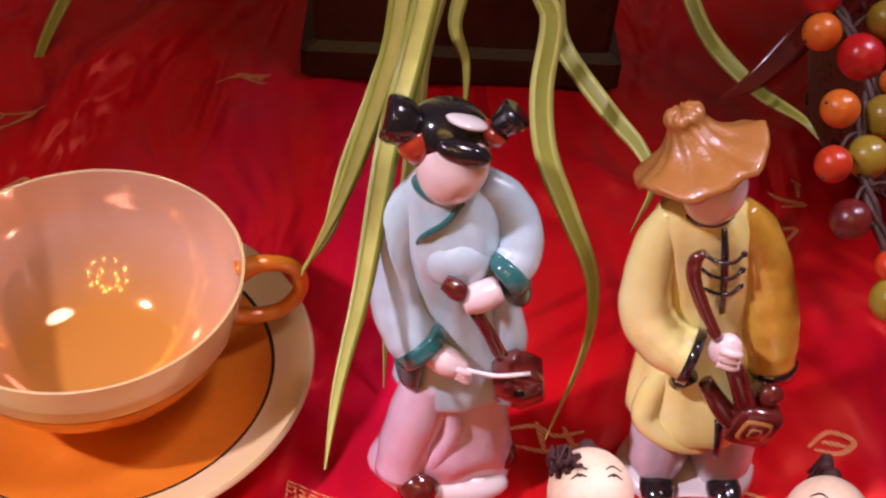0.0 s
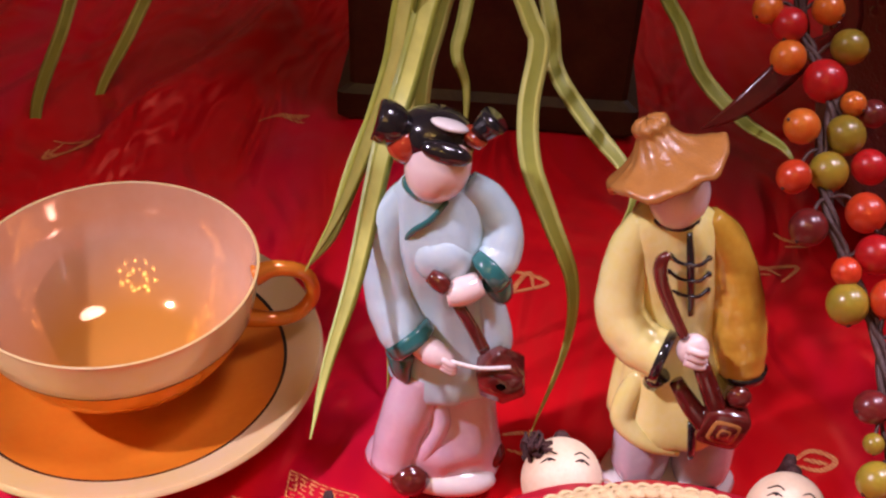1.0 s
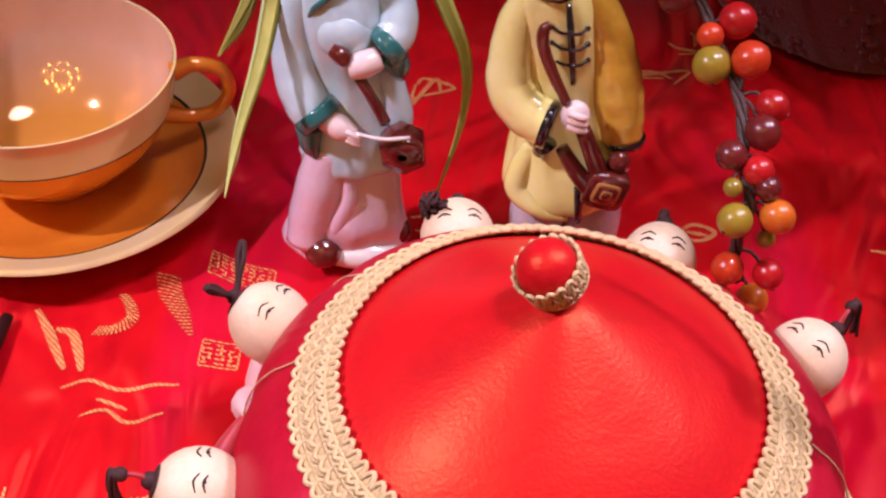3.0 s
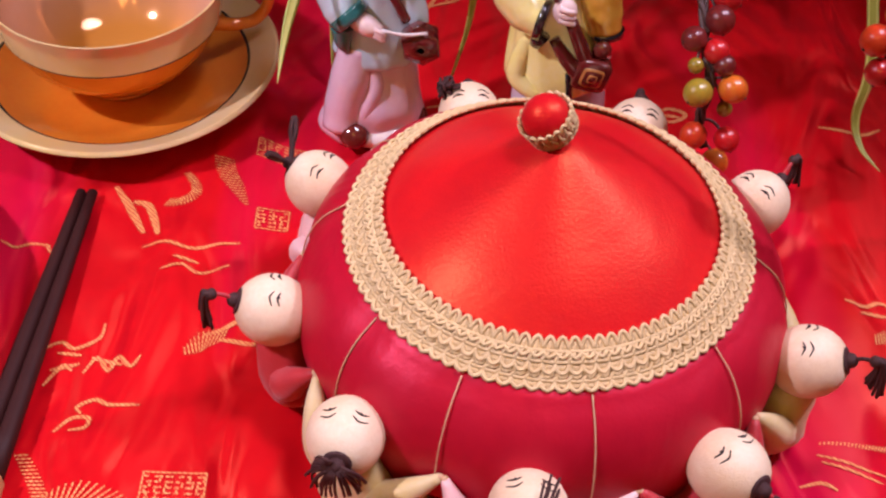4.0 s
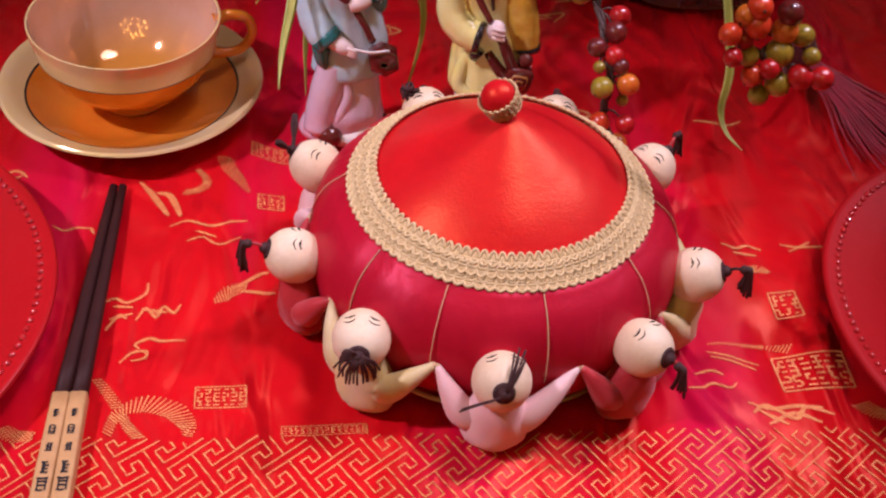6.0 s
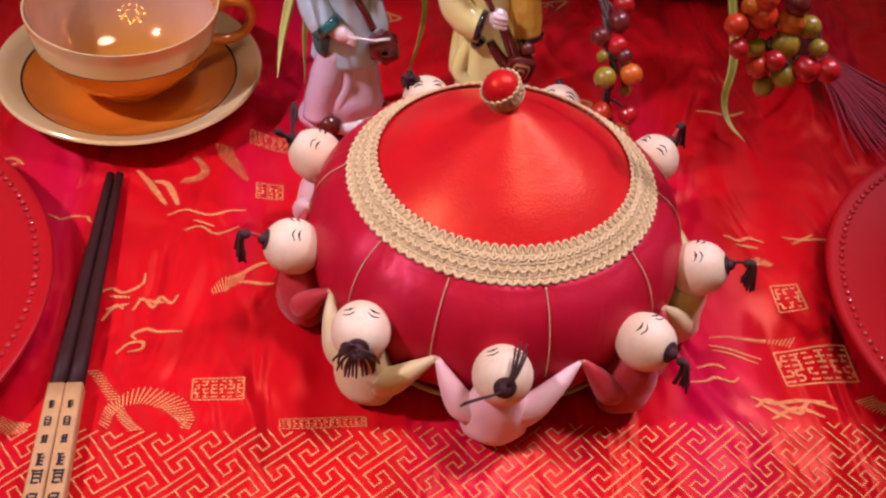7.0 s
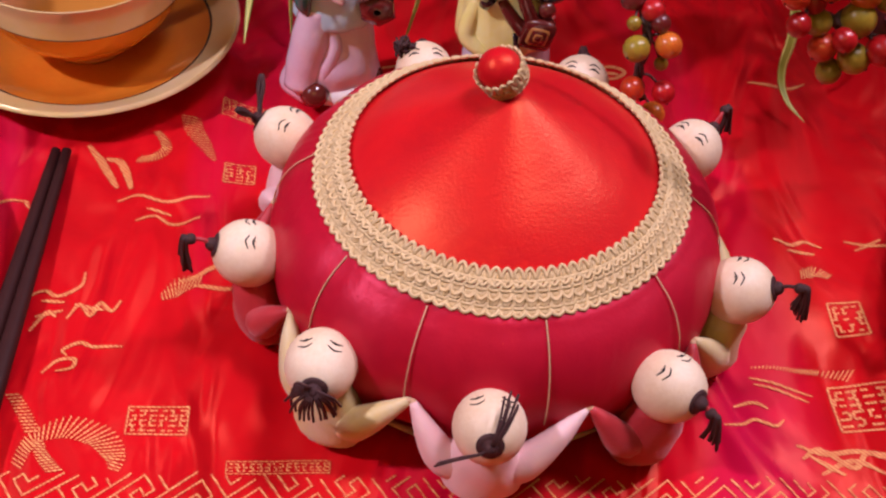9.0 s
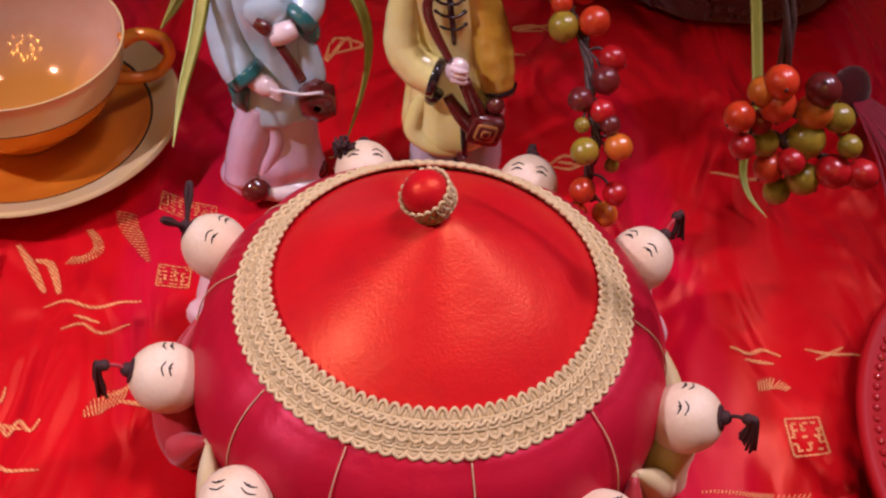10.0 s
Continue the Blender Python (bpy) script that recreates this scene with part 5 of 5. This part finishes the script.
def spray(rows, y0, z0, slope, name, label, top):
    """A wired berry pick: a twisted stem, side wires and round berries, each with its calyx tip."""
    s = holder(name, tuple(top), label, "berry spray", "berry sprays")
    base = Vector(top)
    rng = random.Random(len(rows))
    rows = sorted(rows, key=lambda q: -q[1])
    mids = []
    for k in range(0, len(rows), 3):
        some = rows[max(0, k - 1):k + 4]
        x, z = sum(q[0] for q in some) / len(some), sum(q[1] for q in some) / len(some)
        mids.append(Vector((x, y0 + slope * max(0.0, z - z0) + 0.003, z)))
    a, b = base, mids[0]
    lead = [a, a.lerp(b, 0.3) + Vector((0, 0, 0.12)), a.lerp(b, 0.75) + Vector((0, -0.005, 0.11)), b + Vector((-0.002, 0.012, 0.03))]
    for off in (0.0, 2.1, 4.2):
        f = Form()
        pts = smooth_path(lead + mids, 5)
        f.tube([Vector(q) + Vector((math.cos(off + k * 0.9), math.sin(off + k * 0.9), 0)) * 0.0013 - base for k, q in enumerate(pts)], 0.0011, TWIG, 6, 1)
        part("stem", f, s, "twisted brown wire stem")
    for x, z, r, tone in rows:
        c = Vector((x + 0.0015, y0 + slope * max(0.0, z - z0) + rng.uniform(-0.004, 0.003), z))
        near = min(mids, key=lambda q: (q - c).length + (0.004 if q.z < c.z else 0))
        d = (c - near).normalized()
        f = Form()
        turn = Vector((d.x + rng.uniform(-0.5, 0.5), d.y - 0.3, d.z - 0.4)).normalized().to_track_quat("Z", "Y").to_matrix()
        f.ball((0, 0, 0), (r, r, r * 1.03), BERRY[tone], 24, 16, turn)
        f.ball(turn @ Vector((0, 0, r * 1.02)), (r * 0.13, r * 0.13, r * 0.10), TWIG, 8, 5, turn)
        b = part("berry", f, s, tone + " berry")
        b.location = c - base
        g = Form()
        g.tube([near - base, near.lerp(c, 0.5) + Vector((0, 0.002, 0.002)) - base, c - base], 0.0006, TWIG, 6, 3)
        part("twig", g, s)
    return s


spray(UPPER + LOWER, 0.0660, 0.0700, 1.35, "berry_spray", "hanging spray of orange, red and olive berries on brown wire", ROOT + Vector((0.05, -0.01, 0)))
spray(SIDE, -0.005, 0.1245, 0.35, "berry_spray", "short bunch of orange, red and olive berries beside a plate", ROOT + Vector((0.065, 0.0, 0)))

# ---- dark red plush roll and magenta fringe at the back ----
f = Form()
rng = random.Random(3)
f.loft([(0.0, 0.0, 0.0, 0.060, 0.055), (0.01, 0.0, 0.0, 0.074, 0.066), (0.06, 0, 0.0, 0.084, 0.074), (0.12, 0.004, 0.0, 0.094, 0.080), (0.18, 0.008, 0.0, 0.100, 0.084), (0.24, 0.01, 0.0, 0.104, 0.086), (0.27, 0.01, 0.0, 0.090, 0.075)], DARKRED, 48, 5, 0.02, 9)
plush = holder("plush_pouf", (0.195, 0.300, 0), "dark red knobbly chenille pouf standing behind the berries", "pouf")
part("core", f, plush, "dark red chenille core")
f = Form()
for k in range(1500):
    z = rng.uniform(0.004, 0.25)
    a = rng.uniform(math.pi * 0.9, math.pi * 2.1)
    rx, ry = np.interp(z, [0, 0.01, 0.06, 0.12, 0.18, 0.27], [0.060, 0.074, 0.084, 0.094, 0.100, 0.098]), np.interp(z, [0, 0.01, 0.06, 0.12, 0.18, 0.27], [0.055, 0.066, 0.074, 0.080, 0.084, 0.08])
    f.ball((0.008 * z / 0.18 + rx * math.cos(a), ry * math.sin(a), z), rng.uniform(0.0018, 0.0030), DARKRED, 7, 4)
tagged(part("chenille", f, plush), kind="stuff")
fringe = holder("fringe_tassel", (0.238, 0.150, 0.0), "magenta silk tassel spread on the cloth beside a plate", "tassel")
rng = random.Random(9)
for k in range(80):
    f = Form()
    a = math.radians(rng.uniform(-68, -30) + rng.gauss(0, 8))
    ln = rng.uniform(0.06, 0.10)
    d = Vector((math.cos(a), math.sin(a), 0))
    n = Vector((-d.y, d.x, 0))
    b = rng.uniform(-0.008, 0.008)
    f.tube([Vector((-0.006, 0.012, 0.020)) + n * b * 0.3, d * ln * 0.3 + n * b + Vector((0, 0, 0.012)), d * ln * 0.65 + n * b * 1.6 + Vector((0, 0, 0.004)), d * ln + n * b * 2.2 + Vector((0, 0, 0.0015))], [0.0006, 0.0007, 0.0006, 0.0003], MAGENTA, 5, 4)
    part("strand", f, fringe)
f = Form()
f.ball((-0.006, 0.014, 0.016), (0.010, 0.010, 0.016), DARKRED, 16, 10)
part("tassel_head", f, fringe, "dark red tassel head")

# ---- ceiling lamps ----
for x, y, r in ((0.50, 0.10, 0.31),):
    lamp = holder("ceiling_lamp", (x, y, 1.62), "round white ceiling lamp", "lamp", "ceiling lamps")
    f = Form()
    f.lathe([(r, 0.004), (r + 0.012, 0.004), (r + 0.012, 0.13), (r, 0.13), (r, 0.004)], LAMPSHADE, seg=48)
    part("housing", f, lamp)
for x, y, z in ((-1.05, -0.22, 1.22), (1.02, 0.36, 1.29)):
    lamp = holder("pendant_lamp", (x, y, z), "small white pendant spot lamp on a cord", "lamp", "pendant lamps")
    f = Form()
    f.lathe([(0.042, 0.030), (0.046, 0.030), (0.040, 0.075), (0.020, 0.100), (0.006, 0.110), (0.004, 0.108), (0.018, 0.096), (0.037, 0.072), (0.042, 0.030)], LAMPSHADE, seg=32)
    part("shade", f, lamp)
    f = Form()
    f.tube([(0, 0, 0.105), (0, 0, 0.32), (0, 0, 1.75 - z)], 0.004, LAMPSHADE, 8, 2)
    part("cord", f, lamp)

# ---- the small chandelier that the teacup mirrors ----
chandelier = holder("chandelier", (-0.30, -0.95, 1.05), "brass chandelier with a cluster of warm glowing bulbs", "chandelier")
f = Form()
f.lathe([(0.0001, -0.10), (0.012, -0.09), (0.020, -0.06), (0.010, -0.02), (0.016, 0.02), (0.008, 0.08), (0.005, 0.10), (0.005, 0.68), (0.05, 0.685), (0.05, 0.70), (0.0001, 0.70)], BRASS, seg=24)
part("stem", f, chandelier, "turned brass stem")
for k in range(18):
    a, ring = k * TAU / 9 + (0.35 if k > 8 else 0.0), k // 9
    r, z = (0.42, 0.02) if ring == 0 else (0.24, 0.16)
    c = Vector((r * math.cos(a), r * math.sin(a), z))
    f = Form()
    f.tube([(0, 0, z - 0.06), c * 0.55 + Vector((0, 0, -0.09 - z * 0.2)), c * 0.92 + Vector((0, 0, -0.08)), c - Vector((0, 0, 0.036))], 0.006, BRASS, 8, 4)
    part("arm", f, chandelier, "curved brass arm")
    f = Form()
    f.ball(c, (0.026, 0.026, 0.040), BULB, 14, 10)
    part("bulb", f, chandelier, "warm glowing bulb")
